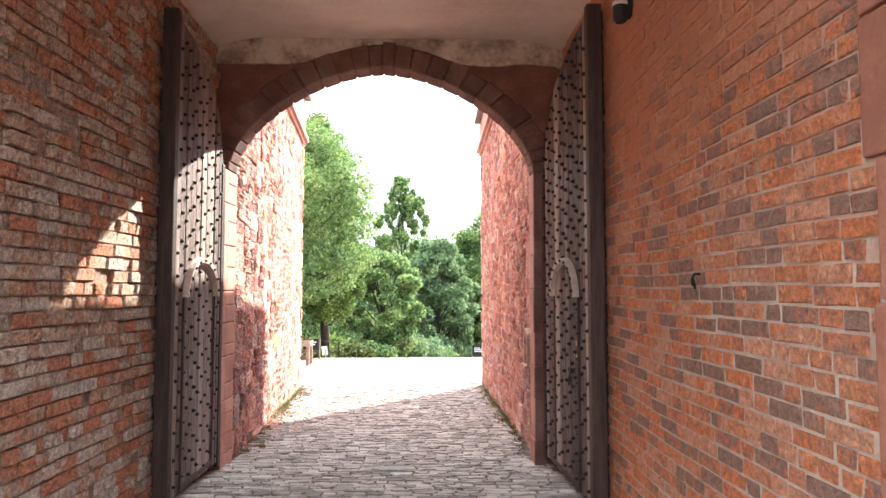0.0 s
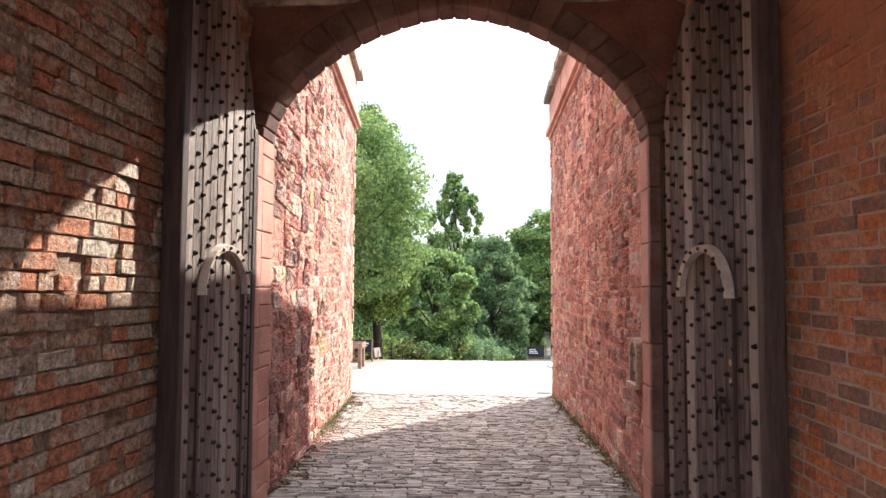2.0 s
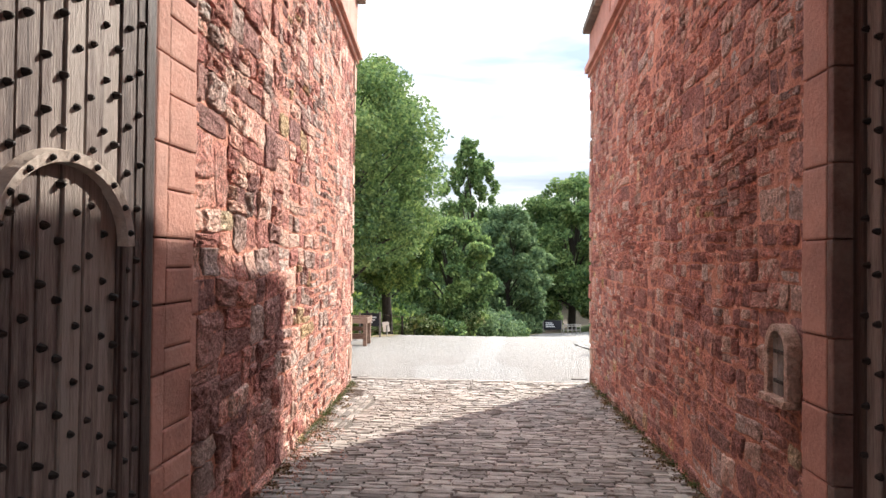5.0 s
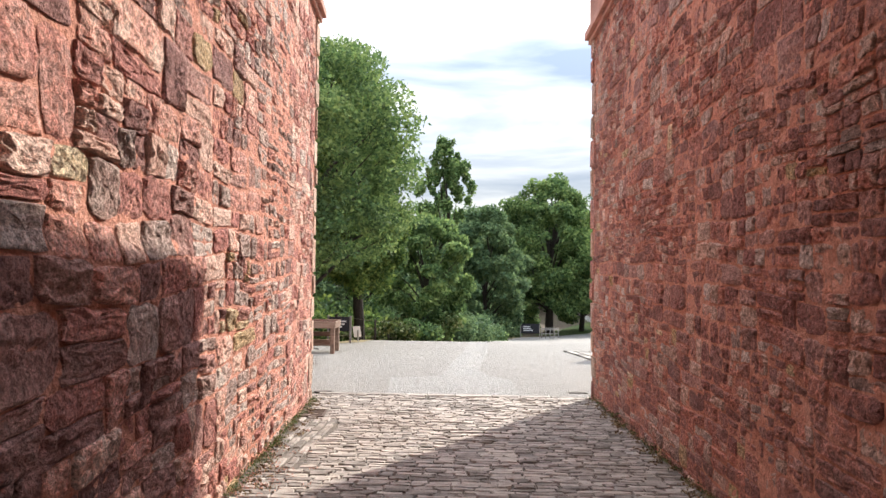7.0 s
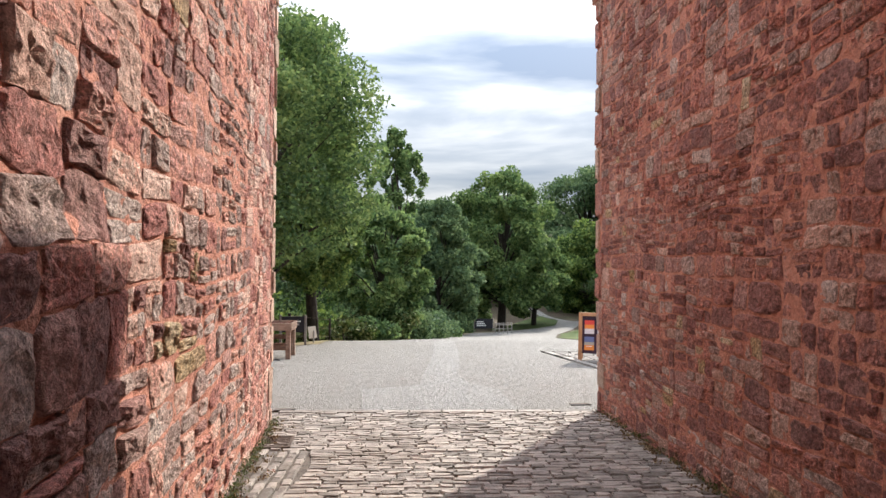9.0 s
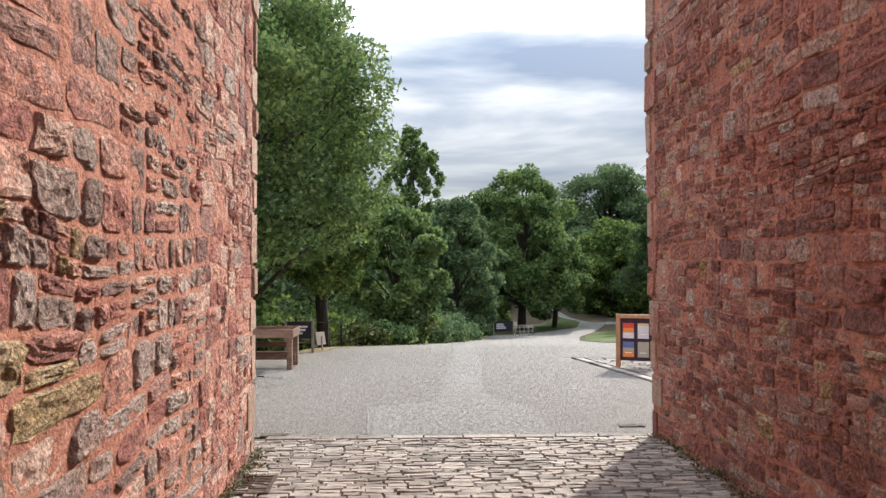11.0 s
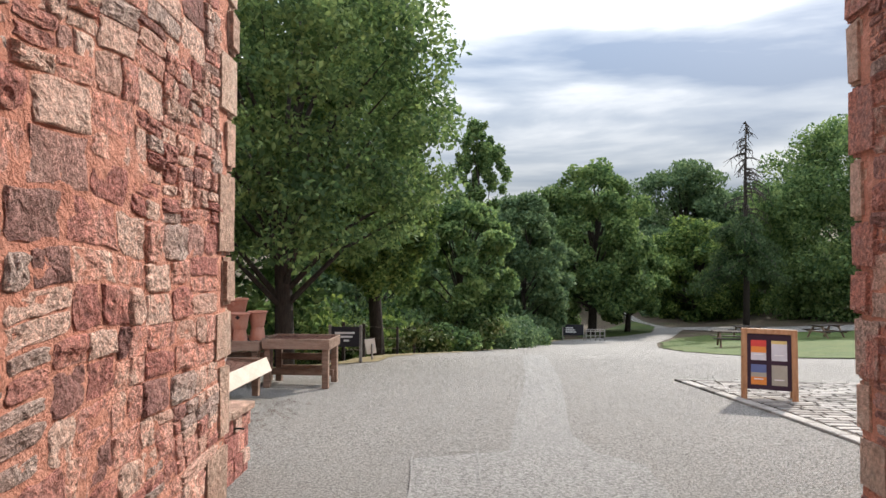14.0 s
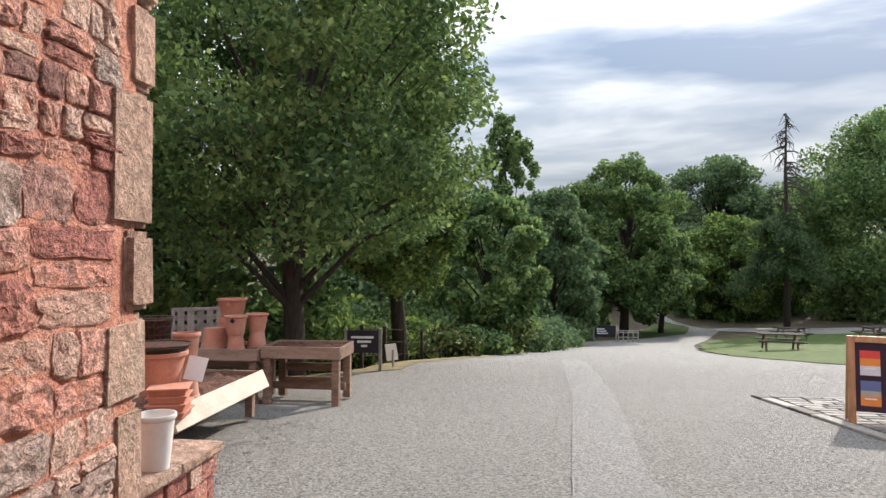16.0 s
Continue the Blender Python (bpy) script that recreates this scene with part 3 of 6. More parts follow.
def tower(name, a, b, side, string_z, top_z, mat_stone, label, seed):
    """A flank wall from a to b with rubble stones as pieces, a string band, parapet and coping, and its end face."""
    rng = random.Random(seed)
    blocks = []
    d = (b - a).normalized()
    nrm = Vector((d.y, -d.x)) if side < 0 else Vector((-d.y, d.x))
    length = (b - a).length
    out = Vector((side, 0))

    def at(u, z, depth):
        p = a + d * u + nrm * depth
        return Vector((p.x, p.y, z))

    # backing body, with its end face
    bm = bmesh.new()
    far = [a + out * 4.5, b + out * 4.5]
    e = b - d * .2
    ring = [a, e, Vector((far[1].x, e.y)), Vector((far[0].x, a.y))]
    lo = [bm.verts.new((p.x, p.y, -1.0)) for p in ring]
    hi = [bm.verts.new((p.x, p.y, top_z)) for p in ring]
    bm.faces.new(lo)
    bm.faces.new(hi)
    for i in range(4):
        j = (i + 1) % 4
        bm.faces.new((lo[i], lo[j], hi[j], hi[i]))
    w = tagged(part(name, bm, M_MORTAR), label, "wall", kind="structure")

    # rubble: bands split again and again into stones; what they are like changes along the wall
    cells = []
    ledge = 1.36

    def zone(u, z):
        """Stone areas, joint range, relief, and the kinds of stone with their shares."""
        if side > 0:
            return ((.012, .02, .03, .045, .07), (.0, .009), .7, ((mat_stone, 8), (M_STONE_DARK, 2), (M_STONE_GREY, 1.2), (M_STONE_OCHRE, .25), (M_STONE_PALE, .2)))
        # extra dark stones put the right tower's cast shadow into the wall's colour
        if u < 2.0 and z < ledge:
            return ((.03, .05, .08, .11), (-.004, .006), 1.2, ((M_STONE_DARK, 3.5), (mat_stone, 4), (M_STONE_GREY, 1.2)))
        if u < 2.0:
            return ((.03, .05, .07, .11), (-.004, .007), 1.2, ((mat_stone, 7), (M_STONE_DARK, 2), (M_STONE_GREY, 1.8), (M_STONE_PALE, 1.6)))
        if u < 3.2:
            return ((.012, .02, .035, .06, .09), (.0, .010), 1.0, ((mat_stone, 6), (M_STONE_GREY, 2.2), (M_STONE_PALE, 2), (M_STONE_OCHRE, 1), (M_STONE_DARK, 1)))
        if u < 4.75:
            return ((.022, .034, .05, .075), (.007, .016), .85, ((M_STONE_GREY, 7), (mat_stone, 4), (M_STONE_DARK, 1)))
        return ((.014, .022, .035, .06), (-.003, .006), .75, ((mat_stone, 8), (M_STONE_GREY, 1.3), (M_STONE_PALE, 1.6), (M_STONE_DARK, 1)))

    def split(u0, u1, v0, v1, target):
        du, dv = u1 - u0, v1 - v0
        if du * dv < target or (du < .13 and dv < .12):
            cells.append((u0, u1, v0, v1))
            return
        if du > dv * rng.uniform(1.2, 2.7):
            m = u0 + du * rng.uniform(.34, .66)
            split(u0, m, v0, v1, target)
            split(m, u1, v0, v1, target)
        else:
            m = v0 + dv * rng.uniform(.34, .66)
            split(u0, u1, v0, m, target)
            split(u0, u1, m, v1, target)

    v = -.45
    while v < string_z:
        h = min(rng.uniform(.24, .46), string_z - v)
        if string_z - v - h < .12:
            h = string_z - v
        if v < ledge < v + h:
            h = ledge - v
        # dressed blocks bond the rubble to the arch's jamb
        u = rng.uniform(.04, .12) if side < 0 else 0.0
        if u > 0:
            q = v
            while q < v + h - .02:
                k = min(rng.uniform(.16, .34), v + h - q)
                if v + h - q - k < .09:
                    k = v + h - q
                blocks.append((0.004, u + rng.uniform(-.05, .03), q, q + k))
                q += k
        run = length - .24
        while u < run - .01:
            k = min(rng.uniform(.5, 1.1), run - u)
            if run - u - k < .2:
                k = run - u
            split(u, u + k, v, v + h, rng.choice(zone(u + k / 2, v + h / 2)[0]))
            u += k
        v += h

    def warp(u, z):
        return u + .06 * noise.noise((u * 2.6, z * 2.6, seed)), z + .07 * noise.noise((u * 1.1, z * 1.9, seed + 9))

    def proud(u, z):
        """The lower courses near the arch stand out as a rough ledge, and the whole face bulges."""
        out_by = .012 * noise.noise((u * .8, z * .8, seed + 2))
        if side < 0:
            e = max(0.0, min(1.0, (2.1 - u) / .35)) * max(0.0, min(1.0, (ledge + .09 - z) / .09))
            out_by += .032 * e
        return out_by * max(0.0, min(1.0, u / .2))

    def rough(u, z, k):
        q = Vector((u, z, seed + 4))
        return k * (.010 * noise.noise(q * 8) + .009 * noise.noise(q * 20) + .006 * noise.noise(q * 44))

    def stone(u0, u1, v0, v1, gaps, relief):
        """A rough stone: an uneven outline rising in rings to an uneven face."""
        g = rng.uniform(*gaps)
        n = 16
        cu, cv, hu, hv = (u0 + u1) / 2, (v0 + v1) / 2, max(.02, (u1 - u0) / 2 - g), max(.02, (v1 - v0) / 2 - g)
        depth = rng.choice((.006, .009, .012, .016, .022)) * relief
        tu, tv = rng.uniform(-.3, .3), rng.uniform(-.2, .35)
        ph = rng.uniform(0, .5)
        verts, faces = [], []
        rim = []
        rings = ((1.0, -.5), (.98, .5), (.90, .85), (.72, 1.0), (.5, 1.0), (.25, 1.0))
        for i in range(n):
            q = 2 * math.pi * (i + ph) / n
            c, s = math.cos(q), math.sin(q)
            r = 1 / max(abs(c), abs(s)) if gaps[1] < .012 else 1 / (abs(c) ** 4 + abs(s) ** 4) ** .25
            k = rng.uniform(.84, 1.16)
            rim.append((c * r * k, s * r * k))
        for f, dep in rings:
            for (c, s) in rim:
                uu, zz = warp(cu + hu * min(1, max(-1, c)) * f, cv + hv * min(1, max(-1, s)) * f)
                dd = (depth if dep > 0 else .016) * (dep + (tu * c + tv * s) * (dep > .5) + rng.uniform(-.22, .22) * (dep > .5))
                verts.append(at(uu, zz, max(dd + (dep > .4) * rough(uu, zz, relief), -.012) + proud(uu, zz)))
        uu, zz = warp(cu, cv)
        verts.append(at(uu, zz, depth * rng.uniform(.85, 1.15) + rough(uu, zz, relief) + proud(uu, zz)))
        for k in range(len(rings) - 1):
            for i in range(n):
                j = (i + 1) % n
                faces.append((k * n + i, k * n + j, (k + 1) * n + j, (k + 1) * n + i))
        for i in range(n):
            o = (len(rings) - 1) * n
            faces.append((o + i, o + (i + 1) % n, o + n))
        if side > 0:
            faces = [f[::-1] for f in faces]
        return verts, faces

    # mortar and crumbled stone between and over the edges of the stones
    nu, nz = int(length / .025), int((string_z + .5) / .025)
    gv, gf = [], []
    for j in range(nz + 1):
        for i in range(nu + 1):
            uu, zz = (length - .13) * i / nu, -.5 + (string_z + .5) * j / nz
            q = Vector((uu, zz, seed))
            dd = -.001 + .008 * noise.noise(q * 2.5) + .007 * noise.noise(q * 7) + .006 * noise.noise(q * 18) + proud(uu, zz)
            gv.append(at(uu, zz, dd * (1 if 0 < i < nu else 0)))
    for j in range(nz):
        for i in range(nu):
            k = j * (nu + 1) + i
            gf.append((k, k + 1, k + nu + 2, k + nu + 1) if side < 0 else (k, k + nu + 1, k + nu + 2, k + 1))
    mesh_object("mortar_face", gv, gf, M_MORTAR, w)

    frame_m = Matrix(((d.x, nrm.x, 0, a.x), (d.y, nrm.y, 0, a.y), (0, 0, 1, 0), (0, 0, 0, 1)))
    for u0, u1, v0, v1 in blocks:
        bm = boxed(u0, u1 - .006, -.05, rng.uniform(.028, .05), v0 + .004, v1 - .004, .014)
        for vv in bm.verts:
            vv.co += Vector((noise.noise(vv.co * 7 + Vector((3, 0, 0))), noise.noise(vv.co * 6), noise.noise(vv.co * 7))) * .010 * (vv.co.x > .1)
            vv.co = frame_m @ vv.co
        part("dressed_block", bm, M_PINK, w)

    near, rest = 0, {}
    order = sorted(cells, key=lambda c: abs((c[2] + c[3]) / 2 - 1.1) + .35 * abs((c[0] + c[1]) / 2 - 3.0))
    for c in order:
        _, gaps, relief, shares = zone((c[0] + c[1]) / 2, (c[2] + c[3]) / 2)
        vs, fs = stone(*c, gaps, relief)
        mat = rng.choices([m for m, _ in shares], [k for _, k in shares])[0]
        if side < 0 and c[0] < .62 < c[1] and c[2] < 1.62 < c[3]:
            mat = M_STONE_OCHRE
        if near < 290:
            near += 1
            mesh_object("rubble_stone", vs, fs, mat, w, smooth=False)
        else:
            rv, rf = rest.setdefault(mat.name, (mat, [], []))[1:]
            o = len(rv)
            rv += vs
            rf += [tuple(i + o for i in f) for f in fs]
    for mat, rv, rf in rest.values():
        tagged(mesh_object("rubble_stones", rv, rf, mat, w), kind="stuff")

    # string moulding, parapet blocks and coping
    u = -.0
    while u < length - .05:
        k = min(rng.uniform(.55, .9), length - u)
        if length - u - k < .25:
            k = length - u + .06
        m = Matrix((( d.x, nrm.x, 0, a.x), (d.y, nrm.y, 0, a.y), (0, 0, 1, 0), (0, 0, 0, 1)))
        bm = boxed(u + .003, u + k - .003, -.2, .10, string_z, string_z + .10, .012)
        box(bm, u + .003, u + k - .003, -.2, .05, string_z - .06, string_z + .004, .01)
        for vv in bm.verts:
            vv.co = m @ vv.co
        part("string_course", bm, M_PINK, w)
        part("parapet_block", boxed(u + .004, u + k - .004, -.3, .035 + rng.uniform(-.008, .008), string_z + .105, top_z + .0, .012, m), M_PINK, w)
        bm = boxed(u + .006, u + k - .006, -.45, .14 + rng.uniform(-.02, .02), top_z + .005, top_z + .13, .03, None)
        # right side: mostly unseen height added to raise the shadow edge on the leaf
        if side < 0 or u < 4.0:
            box(bm, u + .02, u + k - .02, -.40, .02, top_z + .12, top_z + (.26 if side < 0 else .34) + rng.uniform(-.03, .03), .05)
        for vv in bm.verts:
            vv.co.x += .02 * noise.noise(vv.co * 3)
            vv.co.z += .03 * noise.noise(vv.co * 4 + Vector((5, 0, 0)))
            vv.co = m @ vv.co
        part("coping_stone", bm, M_COPING, w)
        u += k
    # end face: quoins in alternate long and short blocks, then rubble
    z = -.5
    k = 0
    while z < top_z - .02:
        h = min(rng.uniform(.24, .46), top_z - z)
        long = rng.uniform(.26, .34) if k % 2 else rng.uniform(.14, .2)
        wob = rng.uniform(-.010, .010)
        bm = bmesh.new()
        p0 = b - d * (long * .8 * (1 if side < 0 else .7)) + nrm * .03
        box(bm, 0, 1, 0, 1, z + .006, z + h - .006)
        x0, x1 = sorted((0.0, side * (.66 - long)))
        for vv in bm.verts:
            fu, fx = vv.co.y, vv.co.x
            base = b + d * (.01 + wob - .05 * max(0, 2.0 - z)) - d * (long * (1 - fu)) + nrm * (.022 + wob * .6)
            vv.co.x, vv.co.y = base.x + side * (.66 - long) * (fx), base.y
        bmesh.ops.recalc_face_normals(bm, faces=bm.faces)
        bmesh.ops.bevel(bm, geom=bm.edges[:], offset=.022, segments=2, affect='EDGES')
        for vv in bm.verts:
            vv.co += Vector((noise.noise(vv.co * 9), noise.noise(vv.co * 9 + Vector((7, 0, 0))), noise.noise(vv.co * 9 + Vector((0, 7, 0))))) * .012
        part("quoin", bm, M_QUOIN if rng.random() < (1.0 if side < 0 else .35) else mat_stone, w)
        z += h
        k += 1
    vs, fs = [], []
    z = -.5
    while z < top_z:
        h = rng.uniform(.14, .3)
        x = .35
        while x < 4.3:
            k = rng.uniform(.18, .42)
            o = len(vs)
            dy = rng.uniform(.012, .05)
            q = [(x + .012, z + .012), (x + k - .012, z + .012), (x + k - .012, z + h - .012), (x + .012, z + h - .012)]
            cx, cz = x + k / 2, z + h / 2
            q = [(px + rng.uniform(-.015, .015), pz + rng.uniform(-.015, .015)) for px, pz in q]
            for f, yy in ((1, -.02), (.82, dy)):
                for px, pz in q:
                    vs.append((b.x + side * (cx + (px - cx) * f), b.y - .19 + yy, cz + (pz - cz) * f))
            for i in range(4):
                j = (i + 1) % 4
                fs.append((o + i, o + j, o + 4 + j, o + 4 + i))
            fs.append((o + 4, o + 5, o + 6, o + 7))
            x += k
        z += h
    tagged(mesh_object("end_face_stones", vs, fs, mat_stone, w), kind="stuff")
    return w, at, d, nrm


tower_left, at_left, _, _ = tower("wall_tower_left", L0, L1, -1, 4.40, 5.22, M_RUBBLE, "sunlit red sandstone rubble tower wall with pale quoins", 3)
tower_right, at_right, _, _ = tower("wall_tower_right", R0, R1, 1, 4.33, 4.93, M_RUBBLE_R, "shaded, darker red sandstone rubble tower wall", 11)

# upper gatehouse over the arch, kept low to let sun into the court, and an unseen court wall added behind, closing the
# place and bouncing light
wall_box("wall_gatehouse", -3.2, 3.2, 1.6, 7.1, 4.62, 6.6, M_RENDER, "red stone gatehouse above the passage")
wall_box("wall_flank_left", -7, -3.2, 1.6, 7.13, -.6, 6.6, M_RENDER, "red stone gatehouse flank")
wall_box("wall_flank_right", 3.2, 7, 1.6, 7.13, -.6, 6.6, M_RENDER, "red stone gatehouse flank")
wall_box("wall_court", -16, 16, -24, -23, -.6, 5.0, M_RENDER, "unseen red stone wall added across the courtyard")

# ---- floor of setts ----
floor = sheet("floor", axis([(-2.35, 1.6, .4)]), axis([(-3.5, 13.98, .4)]), -.013, M_JOINT, "sloping floor of narrow grey setts", "floor", lambda x, y: along(PROFILE, y))


def sett_mesh(w, d, seed):
    """A rounded sett, its top at z = 0, w across and d along."""
    rng = random.Random(seed)
    vs, fs = [], []
    for f, z in ((1.0, -.03), (.97, -.008), (.78, .0)):
        for sx, sy in ((-1, -1), (0, -1), (1, -1), (1, 1), (0, 1), (-1, 1)):
            j = rng.uniform(-.006, .006)
            vs.append((sx * w / 2 * (f if f > .9 else .90) + j, sy * d / 2 * f + rng.uniform(-.005, .005), z + (rng.uniform(-.003, .004) if z > -.02 else 0)))
    for k in (0, 1):
        for i in range(6):
            j = (i + 1) % 6
            fs.append((k * 6 + i, k * 6 + j, (k + 1) * 6 + j, (k + 1) * 6 + i))
    fs += [(12, 13, 16, 17), (13, 14, 15, 16)]
    return vs, fs


def lay_setts():
    rng = random.Random(5)
    kinds = []
    for i in range(14):
        w = (.09, .11, .13, .15, .17, .19, .22)[i % 7]
        vs, fs = sett_mesh(w, .060, i)
        me = bpy.data.meshes.new("sett")
        me.from_pydata(vs, [], fs)
        me.materials.append(M_SETT)
        kinds.append((w, me, vs, fs))
    rest_v, rest_f, count = [], [], 0

    def left_edge(y):
        return WALL_L + .02 if y < 6.9 else (JAMB_L if y < 7.0 else L0.x + (L1.x - L0.x) * (y - 7.0) / 6.52 + .03 if y < 13.52 else -2.3)

    def right_edge(y):
        return WALL_R - .02 if y < 6.9 else (JAMB_R if y < 7.0 else R0.x + (R1.x - R0.x) * (y - 7.0) / 7.14 - .03)

    def put(x, y, k, turn):
        nonlocal count
        w, me, vs, fs = k
        z = along(PROFILE, y) + rng.uniform(-.006, .006) + .008 * noise.noise((x * 1.5, y * 1.5, 0))
        m = pose(x, y, z, rng.uniform(-2, 2) - 2.8, rng.uniform(-2, 2), turn + rng.uniform(-2, 2))
        if 5.4 < y < 7.6 and -1.2 < x < 1.0 and count < 290:
            count += 1
            o = new("sett", me)
            o.parent = floor
            o.matrix_basis = m
        else:
            b = len(rest_v)
            rest_v.extend(m @ Vector(v) for v in vs)
            rest_f.extend(tuple(i + b for i in f) for f in fs)

    y = 2.2
    while y < 13.86:
        step = rng.uniform(.060, .072)
        x = left_edge(y) + rng.uniform(0, .06)
        turned = 10.2 < y < 12.2
        if turned:
            x = -1.52 + .03 * math.sin(y * 5)
        e = right_edge(y)
        while x < e - .07:
            k = kinds[rng.randrange(14)]
            k = k if x + k[0] < e else min(kinds, key=lambda q: abs(q[0] - (e - x)))
            put(x + k[0] / 2, y + .020 * noise.noise((x * .9, y * .6, 4)), k, 0)
            x += k[0] + rng.uniform(.004, .014)
        y += step
    for i in range(8):
        y = 10.22 + rng.uniform(0, .1)
        x0 = -1.60 - i * .085
        while y < 12.1:
            k = kinds[rng.randrange(14)]
            x = x0 - .02 * math.sin(y)
            if x > left_edge(y) + .04:
                put(x, y + k[0] / 2, k, 90)
            y += k[0] + .015
    # pale edging course against the asphalt
    x = -2.15
    while x < 1.3:
        k = rng.uniform(.25, .5)
        z = along(PROFILE, 13.9)
        o = part("edging_sett", boxed(x + .006, min(x + k, 1.33) - .006, 13.87 + .04 * (x + 2) * 0, 13.97, z - .06, z + .008, .012), M_SETT, floor)
        x += k
    tagged(mesh_object("setts", rest_v, rest_f, M_SETT, floor), kind="stuff")


# ---- bricks on the passage walls ----
def lay_bricks(wall, x, side, y0, y1, mat, seed, rough, course):
    rng = random.Random(seed)
    kinds = []
    for i in range(10):
        for w in (.213 + rng.uniform(-.016, .010), .102 + rng.uniform(-.012, .008)):
            vs, fs = [], []
            for f, dep in (((1, -.03), (.985, .0), (.95, .005)) if rough < .008 else ((1, -.03), (.99, .010), (.93, .019))):
                for sy, sz in ((-1, -1), (1, -1), (1, 1), (-1, 1)):
                    vs.append(((dep + (rng.uniform(-rough, rough * .6) if dep > .001 else 0)) * -side,
                               sy * w / 2 * f + rng.uniform(-.0055, .0055), sz * (course - .011) / 2 * f + rng.uniform(-.0045, .0045)))
            for k in (0, 1):
                for q in range(4):
                    r = (q + 1) % 4
                    fs.append((k * 4 + q, k * 4 + r, (k + 1) * 4 + r, (k + 1) * 4 + q))
            fs.append((8, 9, 10, 11))
            if side > 0:
                fs = [f[::-1] for f in fs]
            me = bpy.data.meshes.new("brick")
            me.from_pydata(vs, [], fs)
            me.materials.append(mat)
            kinds.append((w, me, vs, fs))
    rest_v, rest_f, count = [], [], 0
    row = 0
    z = -.2
    while z < CEIL - .02:
        y = y0 - (0, .11, .055, .16)[row % 4]
        header = row % 5 == 3
        while y < y1:
            k = kinds[2 * rng.randrange(10) + (1 if header or rng.random() < .38 else 0)]
            w = k[0]
            if y > y0 - (.17 if rough < .008 else .02) and y + w < y1 + .02:
                zz = z + .020 * noise.noise((y * .8, z * .5, seed))
                out = (rng.uniform(-.002, .003) if rough < .008 else rng.uniform(-.009, .008)) - (rough * 2 if rng.random() < .2 * (rough > .008) else 0)
                m = pose(x - side * (out + (.0015 if rough < .008 else .010)), y + w / 2, zz, rng.uniform(-.5, .5), 0, rng.uniform(-.3, .3))
                if 1.0 < z < 2.2 and y > 2.7 and count < 290:
                    count += 1
                    o = new("brick", k[1])
                    o.parent = wall
                    o.matrix_basis = m
                else:
                    b = len(rest_v)
                    rest_v.extend(m @ Vector(v) for v in k[2])
                    rest_f.extend(tuple(i + b for i in f) for f in k[3])
            y += w + .014
        z += course
        row += 1
    tagged(mesh_object("bricks", rest_v, rest_f, mat, wall), kind="stuff")


# ---- the two gate leaves ----
def leaf_top(s):
    """Height of the leaf's arched head, s from 0 at the hinge to 1 at the meeting edge."""
    return 2.62 + .92 * math.sqrt(max(0, 1 - (1 - s) ** 2))


